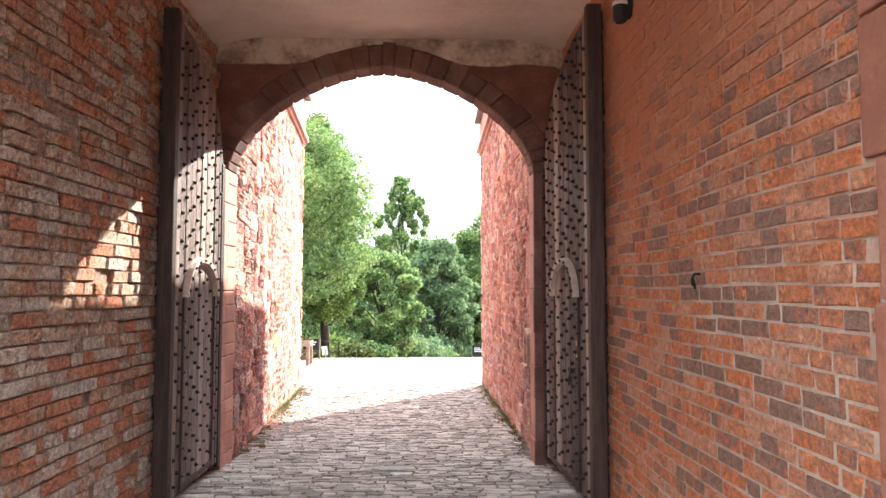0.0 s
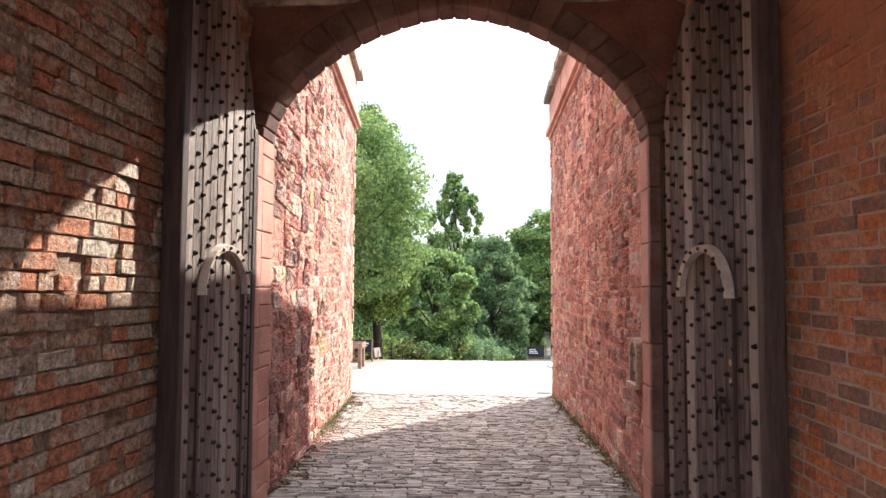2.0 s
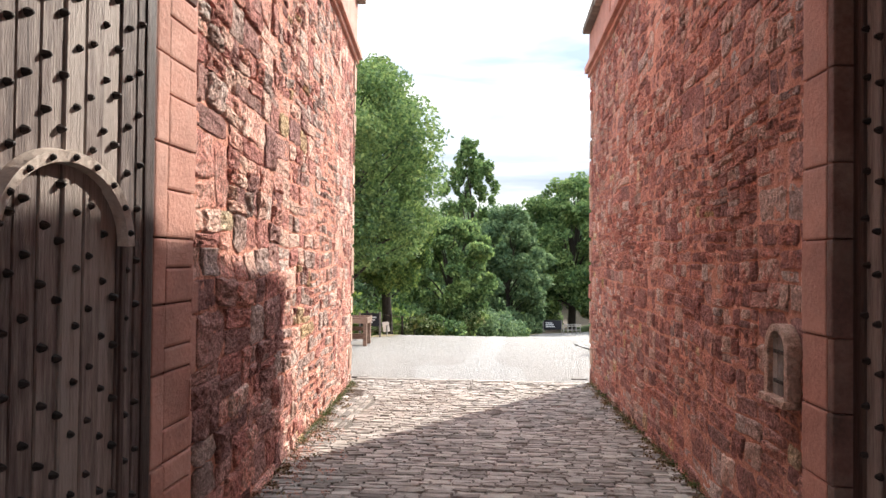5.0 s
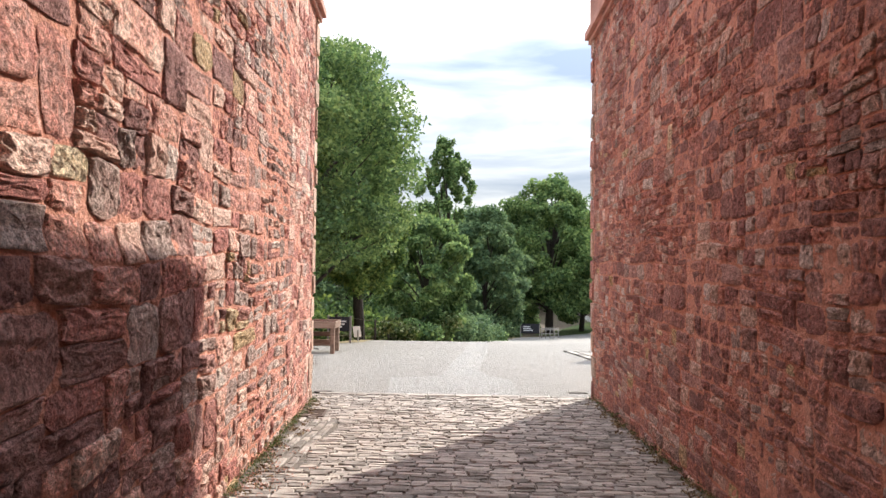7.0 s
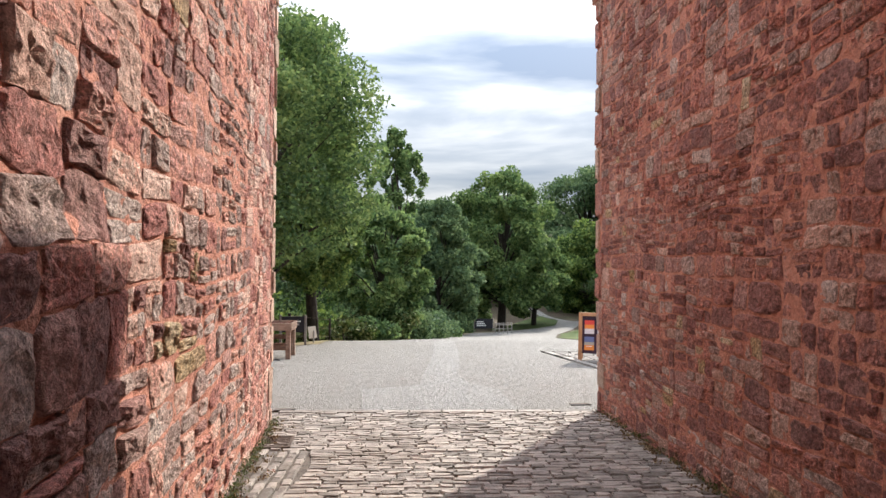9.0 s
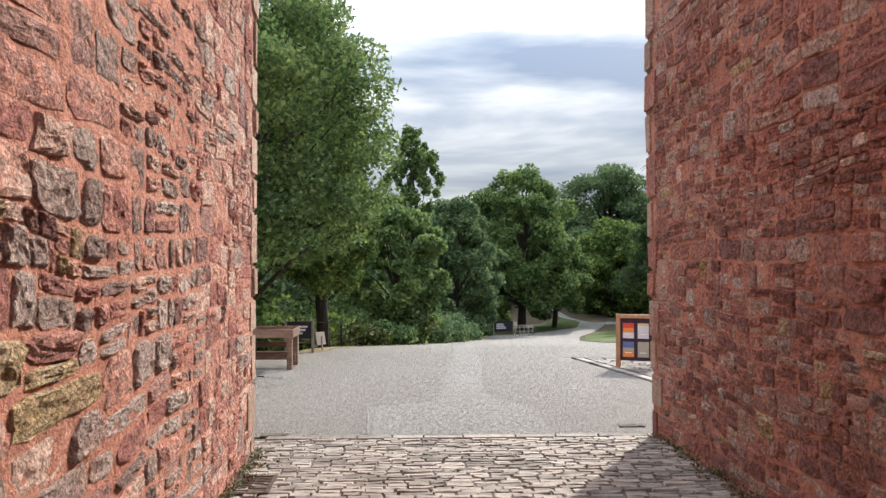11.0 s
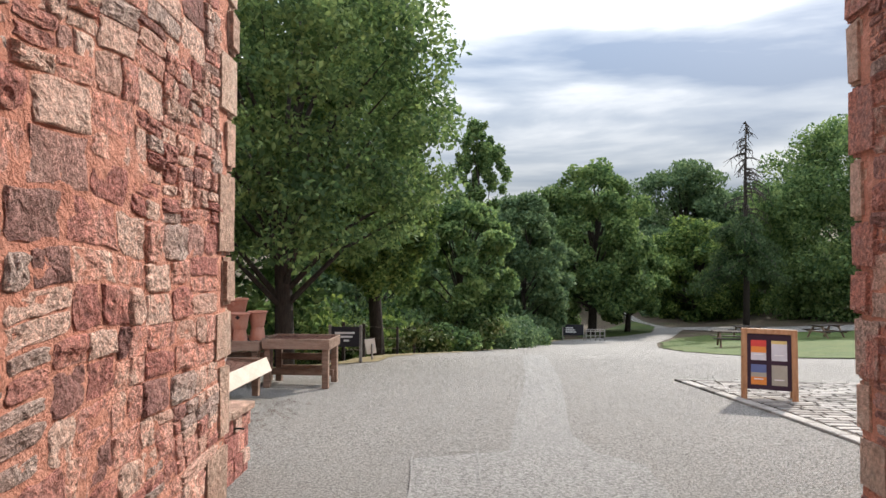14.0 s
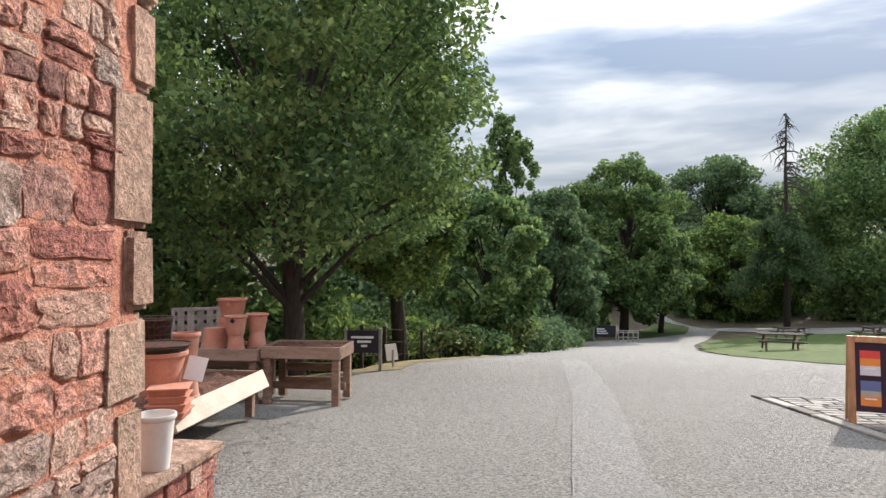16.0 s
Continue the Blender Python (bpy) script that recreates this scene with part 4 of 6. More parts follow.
def gate_leaf(side, face_x, y_hinge, y_free, wicket_y, label, splay=0.0):
    """An opened leaf folded back along the wall: boards, frame, studs, wicket with its arched moulding, and ironwork."""
    g = thing("gate_leaf", face_x, y_hinge, 0, label, "gate")
    rng = random.Random(side + 4)
    inv = g.matrix_world.inverted()
    width = y_hinge - y_free

    def add(name, bm, mat, lab="", parent=None):
        for v in bm.verts:
            v.co = inv @ v.co
        o = part(name, bm, mat, g if parent is None else parent, lab)
        return o

    n = 10
    for i in range(n):
        ya, yb = y_free + .10 + (width - .10) * i / n, y_free + .10 + (width - .10) * (i + 1) / n
        za, zb = leaf_top((y_hinge - ya) / width), leaf_top((y_hinge - yb) / width)
        off = rng.uniform(-.006, .006)
        zbot = along(PROFILE, 6.0) + .05
        bm = bmesh.new()
        x0, x1 = face_x + side * off, face_x + side * .07
        vs = []
        for x in (x0, x1):
            for (y, z) in ((ya + .003, zbot), (yb - .003, zbot), (yb - .003, zb), (ya + .003, za)):
                vs.append(bm.verts.new((x, y, z)))
        for f in ((0, 1, 2, 3), (7, 6, 5, 4), (0, 4, 5, 1), (1, 5, 6, 2), (2, 6, 7, 3), (3, 7, 4, 0)):
            bm.faces.new([vs[k] for k in f])
        bmesh.ops.bevel(bm, geom=bm.edges[:], offset=.005, segments=1, affect='EDGES')
        add("board", bm, M_OAK)
    # meeting post and hinge stile
    x0, x1 = sorted((face_x - side * .03, face_x + side * .075))
    add("meeting_post", boxed(x0, x1, y_free, y_free + .075, .06, leaf_top(1) + .02, .012), M_OAK_DARK, "dark moulded meeting post")
    x0, x1 = sorted((face_x - side * .015, face_x + side * .12))
    add("moulding", boxed(x0, x1, y_free + .078, y_free + .10, .06, leaf_top(.95), .008), M_OAK_DARK)
    x0, x1 = sorted((face_x + side * .072, face_x + side * .09))
    add("back_frame", boxed(x0, x1, y_free + .1, y_hinge, .06, 2.55, .008), M_OAK_DARK)
    x0, x1 = sorted((face_x - side * .012, face_x + side * .1))
    add("hinge_stile", boxed(x0, x1, y_hinge - .05, y_hinge + .02, .06, 2.66, .010), M_OAK_DARK)
    # wicket: shallow gap lines cut as dark fillets, arched moulding on top
    r, rise, zc = .345, .275, 1.51
    zs = zc
    for y in (wicket_y - r, wicket_y + r):
        x0, x1 = sorted((face_x - side * .014, face_x + side * .02))
        wb = wb if y > wicket_y else bmesh.new()
        box(wb, x0, x1, y - .014, y + .014, .1, zs, .004)
    box(wb, x0, x1, wicket_y - r, wicket_y + r, .12, .16, .006)
    wicket = add("wicket_frame", wb, M_OAK_DARK, "narrow wicket door framed in the leaf")
    bm = bmesh.new()
    rings = []
    for i in range(25):
        q = math.pi * i / 24
        c, s = math.cos(q), math.sin(q)
        ring = []
        for (rr, dx) in ((r - .016, .0), (r - .010, .040), (r + .026, .046), (r + .034, .0)):
            ring.append(bm.verts.new((face_x - side * dx, wicket_y + c * rr * .97, zc + s * (rr - r + rise))))
        rings.append(ring)
    for a, b in zip(rings, rings[1:]):
        for k in range(3):
            bm.faces.new((a[k], a[k + 1], b[k + 1], b[k]))
    bm.faces.new(rings[0])
    bm.faces.new(rings[-1][::-1])
    add("arch_moulding", bm, M_STRAP, "pale worn arched moulding over the wicket", wicket)
    spots = [(wicket_y + r * .98 * math.cos(math.pi * (i + .5) / 9), zc + (rise + .008) * math.sin(math.pi * (i + .5) / 9)) for i in range(9)]
    # studs in staggered rows
    bm = lathe([(.0, .024), (.007, .021), (.0135, .008), (.016, -.004)], 6)
    for v in bm.verts:
        v.co = Matrix.Rotation(radians(-90 * side), 3, 'Y') @ v.co
    me = bpy.data.meshes.new("stud")
    bmesh.ops.recalc_face_normals(bm, faces=bm.faces)
    bm.to_mesh(me)
    bm.free()
    me.materials.append(M_IRON)
    for y, z in spots:
        o = new("stud", me)
        o.parent = g
        o.matrix_basis = inv @ pose(face_x - side * .034, y, z)
    col = 0
    y = y_free + .16
    while y < y_hinge - .02:
        z = .18 + (.0, .092, .046, .138)[col % 4]
        while z < leaf_top((y_hinge - y) / width) - .05:
            if z > zc and abs(math.hypot((y - wicket_y) / r, (z - zc) / rise) - 1) < .17:
                z += .184
                continue
            o = new("stud", me)
            o.parent = g
            o.matrix_basis = inv @ pose(face_x - side * .001, y + rng.uniform(-.01, .01), z + rng.uniform(-.012, .012), rng.uniform(-20, 20))
            z += .184
        y += .078
        col += 1
    if side > 0:
        for z in (1.17, 1.07):
            bm = lathe([(0, .012), (.018, .010), (.024, 0)], 14)
            m = Matrix.Translation((face_x - .004, wicket_y - .33, z)) @ Matrix.Rotation(radians(-90), 4, 'Y')
            bm.transform(m)
            add("lock_plate", bm, M_BRASS, "round brass lock plate", wicket)
        bm = bmesh.new()
        pts = [(face_x - .035, wicket_y - .23, .95), (face_x - .035, wicket_y - .20, .90), (face_x - .035, wicket_y - .19, .84), (face_x - .035, wicket_y - .27, .84),
               (face_x - .035, wicket_y - .26, .90), (face_x - .035, wicket_y - .23, .95)]
        tube(bm, pts, [.008] * 6, 6)
        box(bm, face_x - .04, face_x - .002, wicket_y - .245, wicket_y - .215, .94, .98, .004)
        add("door_pull", bm, M_IRON, "black iron ring pull", wicket)
    g.matrix_world = g.matrix_world @ pose(0, 0, 0, 0, 0, splay)
    return g


gate_leaf(-1, -1.53, 6.61, 5.42, 6.07, "opened oak gate leaf with iron studs, partly sunlit")
gate_leaf(1, 1.315, 6.74, 5.28, 6.02, "opened oak gate leaf with iron studs and a ring pull", 3.2)


# ---- trees ----
def leaf_cloud(centres, radii, counts, size, rng, droop=0.0, narrow=.55):
    """Many small pointed leaves scattered round clump centres, as arrays of corners."""
    cs = np.repeat(centres, counts, axis=0)
    rs = np.repeat(radii, counts, axis=0)
    k = len(cs)
    v = rng.normal(size=(k, 3))
    v /= np.linalg.norm(v, axis=1)[:, None]
    v *= rng.random((k, 1)) ** .45
    p = cs + v * rs
    ax = rng.normal(size=(k, 3))
    ax[:, 2] -= droop + .3
    ax /= np.linalg.norm(ax, axis=1)[:, None]
    up = v * .8 + rng.normal(size=(k, 3)) * .7 + np.array((0, 0, .5))
    sd = np.cross(ax, up)
    sd /= np.linalg.norm(sd, axis=1)[:, None] + 1e-9
    s = size * rng.uniform(.6, 1.35, (k, 1))
    a, b = p - ax * s * .5, p + ax * s * .5
    c, d = p + sd * s * narrow * .5 - ax * s * .08, p - sd * s * narrow * .5 - ax * s * .08
    return np.stack((a, c, b, d), axis=1).reshape(-1, 3)


def leaf_object(name, corners, mat, parent, label=""):
    k = len(corners) // 4
    me = bpy.data.meshes.new(name)
    me.vertices.add(4 * k)
    me.vertices.foreach_set("co", np.ascontiguousarray(corners, dtype=np.float32).ravel())
    me.loops.add(4 * k)
    me.loops.foreach_set("vertex_index", np.arange(4 * k, dtype=np.int32))
    me.polygons.add(k)
    me.polygons.foreach_set("loop_start", np.arange(0, 4 * k, 4, dtype=np.int32))
    me.update(calc_edges=True)
    me.materials.append(mat)
    ob = new(name, me)
    ob.parent = parent
    return tagged(ob, label)


def tree(x, y, height, spread, trunk, leaves, size, mat, label, seed, low=.25, depth=None, lean=(0, 0), clumps=60, fill=.35, z=None, name="tree", puff=1.0):
    """A broadleaf tree: trunk, limbs that carry the clumps, and a crown of leaves with gaps between clumps."""
    rng = np.random.default_rng(seed)
    z = terrain(x, y) - .08 if z is None else z
    t = thing(name, x, y, z, label, "tree")
    depth = depth or spread
    clumps = int(clumps * 1.4)
    base = height * low
    cen = []
    for i in range(clumps):
        for _ in range(20):
            h = rng.random()
            prof = (1 - abs(2 * h - .92) ** 2.4 / 1.25) ** .5
            q = rng.random() * 2 * math.pi
            r = math.sqrt(rng.uniform(fill, 1.0)) * prof * rng.uniform(.85, 1.12)
            c = np.array((math.cos(q) * r * spread + lean[0] * h, math.sin(q) * r * depth + lean[1] * h, base + h * (height - base) * .96))
            if not cen or np.min(np.linalg.norm((np.array(cen) - c) / (spread, depth, (height - base) * .5), axis=1)) > .13:
                break
        cen.append(c)
    cen = np.array(cen)
    bm = bmesh.new()
    wob = [Vector((rng.normal() * .03 * height * k, rng.normal() * .03 * height * k, 0)) for k in (0, .3, .6, .9, 1.0)]
    spine = [Vector((lean[0] * k * .8, lean[1] * k * .8, height * .88 * k)) + w for k, w in zip((0, .22, .48, .75, 1), wob)]
    spine[0] = Vector((0, 0, -.15))
    tube(bm, spine, [trunk * 1.25, trunk, trunk * .7, trunk * .4, trunk * .12], 10)
    part("trunk", bm, M_BARK, t, smooth=True)
    for c in cen[:: max(1, clumps // (24 if leaves > 20000 else 10))]:
        bm = bmesh.new()
        f = min(.85, max(.2, (c[2] / height) * .62))
        k = f * 4 / .88 * .88
        a = spine[min(4, int(k))].lerp(spine[min(4, int(k) + 1)], k - int(k))
        e = Vector(c)
        mid = a.lerp(e, .5) + Vector((0, 0, .06 * height * rng.random()))
        tube(bm, [a, mid, e], [trunk * .38, trunk * .22, trunk * .05], 5)
        part("limb", bm, M_BARK, t)
    rad = np.array([[spread, depth, (height - base) * .5 * .62]]) * rng.uniform(.10, .27, (clumps, 1)) * puff
    cnt = np.maximum(20, (leaves * (rad[:, 0] ** 2 / (rad[:, 0] ** 2).sum())).astype(int))
    leaf_object("crown", leaf_cloud(cen, rad, cnt, size, rng), mat, t)
    return t


def fir(x, y, height, spread, trunk, n, mat, label, seed, bare=False, droop=.35, z=None, start=.12, size=.32, thin=1.0):
    """A conifer with whorls of drooping boughs; bare ones carry twigs alone above."""
    rng = np.random.default_rng(seed)
    z = terrain(x, y) - .1 if z is None else z
    t = thing("conifer", x, y, z, label, "tree")
    bm = bmesh.new()
    tube(bm, [(0, 0, -.1), (.05, 0, height * .35), (-.05, .04, height * .7), (0, 0, height)], [trunk, trunk * .8, trunk * .5, .03], 9)
    part("trunk", bm, M_BARK, t, smooth=True)
    cen, rad = [], []
    for i in range(n):
        bm = bmesh.new()
        h = start + (1 - start) * (i + rng.random()) / n
        q = rng.random() * 2 * math.pi
        r = spread * (1.02 - h) ** .75 * rng.uniform(.6, 1.15)
        a = Vector((0, 0, height * h))
        e = Vector((math.cos(q) * r, math.sin(q) * r, height * h - droop * r * rng.uniform(.4, 1.2)))
        m = a.lerp(e, .45) + Vector((0, 0, .12 * r))
        tube(bm, [a, m, e], [.08 + .02 * (1 - h), .05, .02], 4)
        live = not bare or h < .55
        for k in np.linspace(.3, 1, 5):
            p = a.lerp(m, k * 2) if k < .5 else m.lerp(e, k * 2 - 1)
            if live:
                cen.append((p.x, p.y, p.z - .15))
                rad.append(((.22 * r + .12) * thin, (.22 * r + .12) * thin, (.10 * r + .22) * thin))
            if bare:
                f = p + Vector((rng.normal() * .3, rng.normal() * .3, -rng.uniform(.25, .8)))
                tube(bm, [p, f], [.03, .014], 3)
        part("bough", bm, M_TWIG if bare else M_BARK, t)
    cen, rad = np.array(cen), np.array(rad)
    leaf_object("crown", leaf_cloud(cen, rad, np.full(len(cen), int(110 * thin) if not bare else 110), size, rng, .9, .28), mat, t)
    return t


def bush(x, y, w, h, leaves, size, mat, label, seed, name="shrub"):
    rng = np.random.default_rng(seed)
    t = thing(name, x, y, terrain(x, y) - .05, label, "shrub")
    k = 16
    cen = np.stack((rng.uniform(-w, w, k), rng.uniform(-w, w, k) * .7, rng.uniform(.15, .8, k) * h), axis=1)
    for c in cen[:7]:
        bm = bmesh.new()
        tube(bm, [(c[0] * .2, c[1] * .2, 0), tuple(c)], [.02, .008], 4)
        part("stem", bm, M_BARK, t)
    rad = np.array([[w * .45, w * .45, h * .32]]) * rng.uniform(.7, 1.2, (k, 1))
    leaf_object("foliage", leaf_cloud(cen, rad, np.full(k, leaves // k), size, rng), mat, t)
    return t


tree(-4.3, 21.2, 7.9, 2.75, .16, 54000, .11, M_LEAF_A, "broad dark green maple with a leaning bough behind the benches", 1, low=.30, clumps=150, z=-1.1)
tree(-3.5, 26.0, 9.7, 1.62, .15, 85000, .115, M_LEAF_B, "tall rounded green lime tree at the drive's edge", 2, low=.22, clumps=140, lean=(-1.0, 0), z=-1.35)
tree(-7.6, 25, 10, 3.4, .2, 26000, .22, M_LEAF_A, "leafy tree in the wood behind the benches", 3, low=.12, clumps=95)
tree(-9.5, 19.5, 9, 3.0, .2, 18000, .22, M_LEAF_C, "leafy tree in the wood behind the benches", 23, low=.1, clumps=80)
tree(-1.8, 34, 5.6, 1.9, .13, 26000, .19, M_LEAF_A, "small dark green tree on the bank", 4, low=.1, clumps=85)
tree(-6.0, 38, 9.5, 3.4, .2, 24000, .26, M_LEAF_C, "shaded tree in the wood below the drive", 5, low=.08, clumps=85)
tree(-1.8, 57.4, 17.0, 2.5, .2, 15000, .30, M_LEAF_A, "tall sparse larch rising above the wood", 6, low=.28, clumps=70, fill=.05, puff=.8)
tree(1.2, 50.5, 9.2, 2.9, .15, 34000, .26, M_LEAF_C, "dark round tree beside the drive", 7, low=.12, clumps=95)
tree(-2.2, 47, 8.0, 3.0, .2, 24000, .27, M_LEAF_C, "shaded tree in the wood below the drive", 8, low=.08, clumps=80)
tree(7.0, 62.0, 13.4, 4.0, .3, 40000, .32, M_LEAF_A, "large open-crowned tree with an arching bough", 9, low=.16, clumps=110)
tree(10.2, 64.5, 8.4, 3.0, .2, 20000, .30, M_LEAF_A, "spreading lower tree beside the path", 10, low=.14, clumps=70)
tree(3.2, 66, 10.5, 4.0, .25, 24000, .34, M_LEAF_C, "shaded tree in the wood", 11, low=.06, clumps=80)
tree(24.0, 97, 16.5, 6.6, .5, 40000, .45, M_LEAF_C, "dark spreading cedar on the far hill", 12, low=.05, clumps=80, fill=.0, puff=1.4)
tree(18.6, 74, 9.5, 4.4, .3, 34000, .34, M_LEAF_B, "pale weeping tree beyond the lawn", 13, low=.0, clumps=95, puff=1.3)
fir(19.0, 62.9, 16.2, 4.4, .26, 62, M_LEAF_D, "half-dead conifer with bare drooping twigs", 14, bare=True, droop=.4, start=.26)
tree(30.5, 69, 17.0, 7.6, .45, 90000, .34, M_LEAF_A, "massive green tree behind the lawn", 15, low=.0, clumps=130, puff=1.3)
tree(40, 62, 15, 7, .4, 26000, .42, M_LEAF_A, "massive green tree behind the lawn", 16, low=.02, clumps=95)
for i, (x, y, h, s) in enumerate(((-14, 60, 13, 6), (-8, 72, 13, 6), (2, 84, 13, 6.5), (10, 92, 12, 6), (33, 92, 13, 7), (46, 84, 15, 8), (-20, 42, 12, 6), (-16, 30, 12, 5), (14, 104, 14, 7), (58, 70, 15, 8), (-3, 100, 15, 8), (19, 86, 9, 5.5), (29, 97, 13, 7), (25, 82, 8, 5))):
    tree(x, y, h, s, .3, 13000, .5, M_LEAF_C, "dim tree in the far wood", 40 + i, low=.0, clumps=60, fill=.1, puff=1.35)
for i, (x, y, w, h, mt) in enumerate(((-3.6, 27.6, .9, 1.0, M_WEED), (-2.9, 29.2, .9, 1.0, M_WEED), (-2.4, 31, 1.0, 1.1, M_LEAF_A), (-1.9, 33, 1.1, 1.2, M_WEED), (-1.2, 36, 1.2, 1.5, M_LEAF_C),
                                      (-.5, 39.5, 1.3, 1.4, M_LEAF_C), (.2, 43, 1.4, 1.5, M_LEAF_C), (.8, 46.5, 1.3, 1.2, M_LEAF_A), (-4.6, 27.5, 1.4, 1.4, M_LEAF_B), (-5.6, 24, 1.3, 1.1, M_LEAF_B),
                                      (-6.4, 22, 1.2, 1.0, M_LEAF_A), (-4.2, 24.6, .6, .5, M_WEED), (2.6, 56, 1.2, 1.2, M_LEAF_C), (-2.8, 33.5, 1.4, 2.0, M_LEAF_C), (-1.9, 40, 1.6, 2.4, M_LEAF_C),
                                      (4.2, 62.5, 1.6, 1.6, M_LEAF_A), (16.5, 78, 2.6, 2.4, M_LEAF_C), (24, 76, 3, 2.0, M_LEAF_B), (-4.4, 31, 1.6, 2.0, M_LEAF_A), (-7.0, 28, 2.0, 3.0, M_LEAF_B), (-9.0, 24, 2.2, 3.4, M_LEAF_A), (-5.8, 31, 2.0, 2.8, M_LEAF_B), (-11, 20, 2.4, 4, M_LEAF_A), (-8.2, 33, 2.5, 3.6, M_LEAF_C))):
    bush(x, y, w, h, 2600, .10 + y * .0022, mt, "low leafy growth along the bank", 70 + i)


# ---- potting benches and pots beyond the left tower ----
def bench(x, y, turn, w, d, h, label, fill_mat=None):
    """A raised timber bench with a shallow tray, posts and lower rails."""
    t = thing("potting_bench", x, y, terrain(x, y), label, "bench", "potting benches", turn)
    for sx in (0, 1):
        for sy in (0, 1):
            px, py = sx * (w - .08), sy * (d - .08)
            part("leg", boxed(px, px + .08, py, py + .08, 0, h - .12, .006), M_TIMBER, t)
    for nm, b in (("front_board", (-.02, w + .02, -.025, 0, h - .13, h)), ("back_board", (-.02, w + .02, d, d + .025, h - .13, h)),
                  ("side_board", (-.025, 0, 0, d, h - .13, h)), ("side_board", (w, w + .025, 0, d, h - .13, h))):
        part(nm, boxed(*b, .005), M_TIMBER, t)
    part("tray_base", boxed(0, w, 0, d, h - .13, h - .10, .003), M_TIMBER, t)
    for z in (.13, .29):
        part("lower_rail", boxed(.08, w - .08, d - .06, d - .03, z, z + .09, .005), M_TIMBER, t)
    part("lower_rail", boxed(.0, w, .0 + d * .5, .03 + d * .5, .12, .20, .005), M_TIMBER, t)
    if fill_mat:
        bm = bmesh.new()
        nx, ny = 40, 26
        vs = [[bm.verts.new((w * i / nx, d * j / ny, h - .03 + .025 * noise.noise((i * .7, j * .7, 2)) + .02 * noise.noise((i * .2, j * .2, 5)))) for i in range(nx + 1)] for j in range(ny + 1)]
        for j in range(ny):
            for i in range(nx):
                bm.faces.new((vs[j][i], vs[j][i + 1], vs[j + 1][i + 1], vs[j + 1][i]))
        part("mulch", bm, fill_mat, t, "dark red bark mulch")
    return t


bench(-3.66, 18.30, 0, .84, .55, .63, "brown timber potting bench filled with bark mulch", M_BARKMULCH)
bench(-5.0, 18.25, 0, 1.28, .6, .60, "brown timber bench carrying stacked terracotta pots", M_PLASTIC)


def pot(x, y, z, r, h, mat, label, flip=False, name="plant_pot", rim=.12):
    t = r
    b = r * .70
    prof = [(0, 0), (b, 0), (b + (t - b) * .8, h * (1 - rim) - .002), (t * 1.0, h * (1 - rim)), (t * 1.04, h * (1 - rim) + .006), (t * 1.05, h - .004), (t * 1.03, h), (t * .96, h), (t * .92, h * .9), (b * .9, .03), (0, .03)]
    bm = lathe(prof, 32)
    if flip:
        bm.transform(Matrix.Translation((0, 0, h)) @ Matrix.Rotation(math.pi, 4, 'X'))
    ob = part(name, bm, mat, smooth=True)
    ob.matrix_world = pose(x, y, z, 0, 0, random.uniform(0, 360))
    ob.data.set_sharp_from_angle(angle=radians(40))
    return tagged(ob, label, "pot", "stacked pots" if mat is M_TERRA else "")


BT = terrain(-4.2, 18.5) + .60 - .055
for x, y, r, h, fl, lab in ((-4.32, 18.52, .155, .26, True, "upturned terracotta pot on the bench"), (-4.02, 18.42, .105, .20, True, "small upturned terracotta pot on the bench"),
                            (-3.86, 18.62, .115, .22, True, "small upturned terracotta pot on the bench"), (-4.2, 18.72, .155, .36, False, "tall terracotta pot at the back of the bench")):
    pot(x, y, BT, r, h, M_TERRA, lab, fl)
for x, y, z, r, h, lab in ((-4.02, 18.42, BT + .20, .125, .21, "terracotta pot stacked on an upturned one, with a tag"), (-3.86, 18.62, BT + .22, .125, .20, "terracotta pot stacked on an upturned one"),
                           (-4.2, 18.72, BT + .34, .165, .24, "large terracotta pot stacked on top")):
    pot(x, y, z, r, h, M_TERRA, lab)


def tag(x, y, z, s, turn, label, mat):
    ob = part("price_tag", boxed(-s, s, -.002, .002, -s, s, .001), mat)
    ob.matrix_world = pose(x, y, z, 8, 45, turn)
    return tagged(ob, label, "tag")


tag(-4.17, 18.55, BT + .52, .022, 8, "small diamond tag on a terracotta pot", M_TERRA)
tag(-4.0, 18.28, BT + .36, .022, 8, "small dark tag on a terracotta pot", M_PLASTIC)

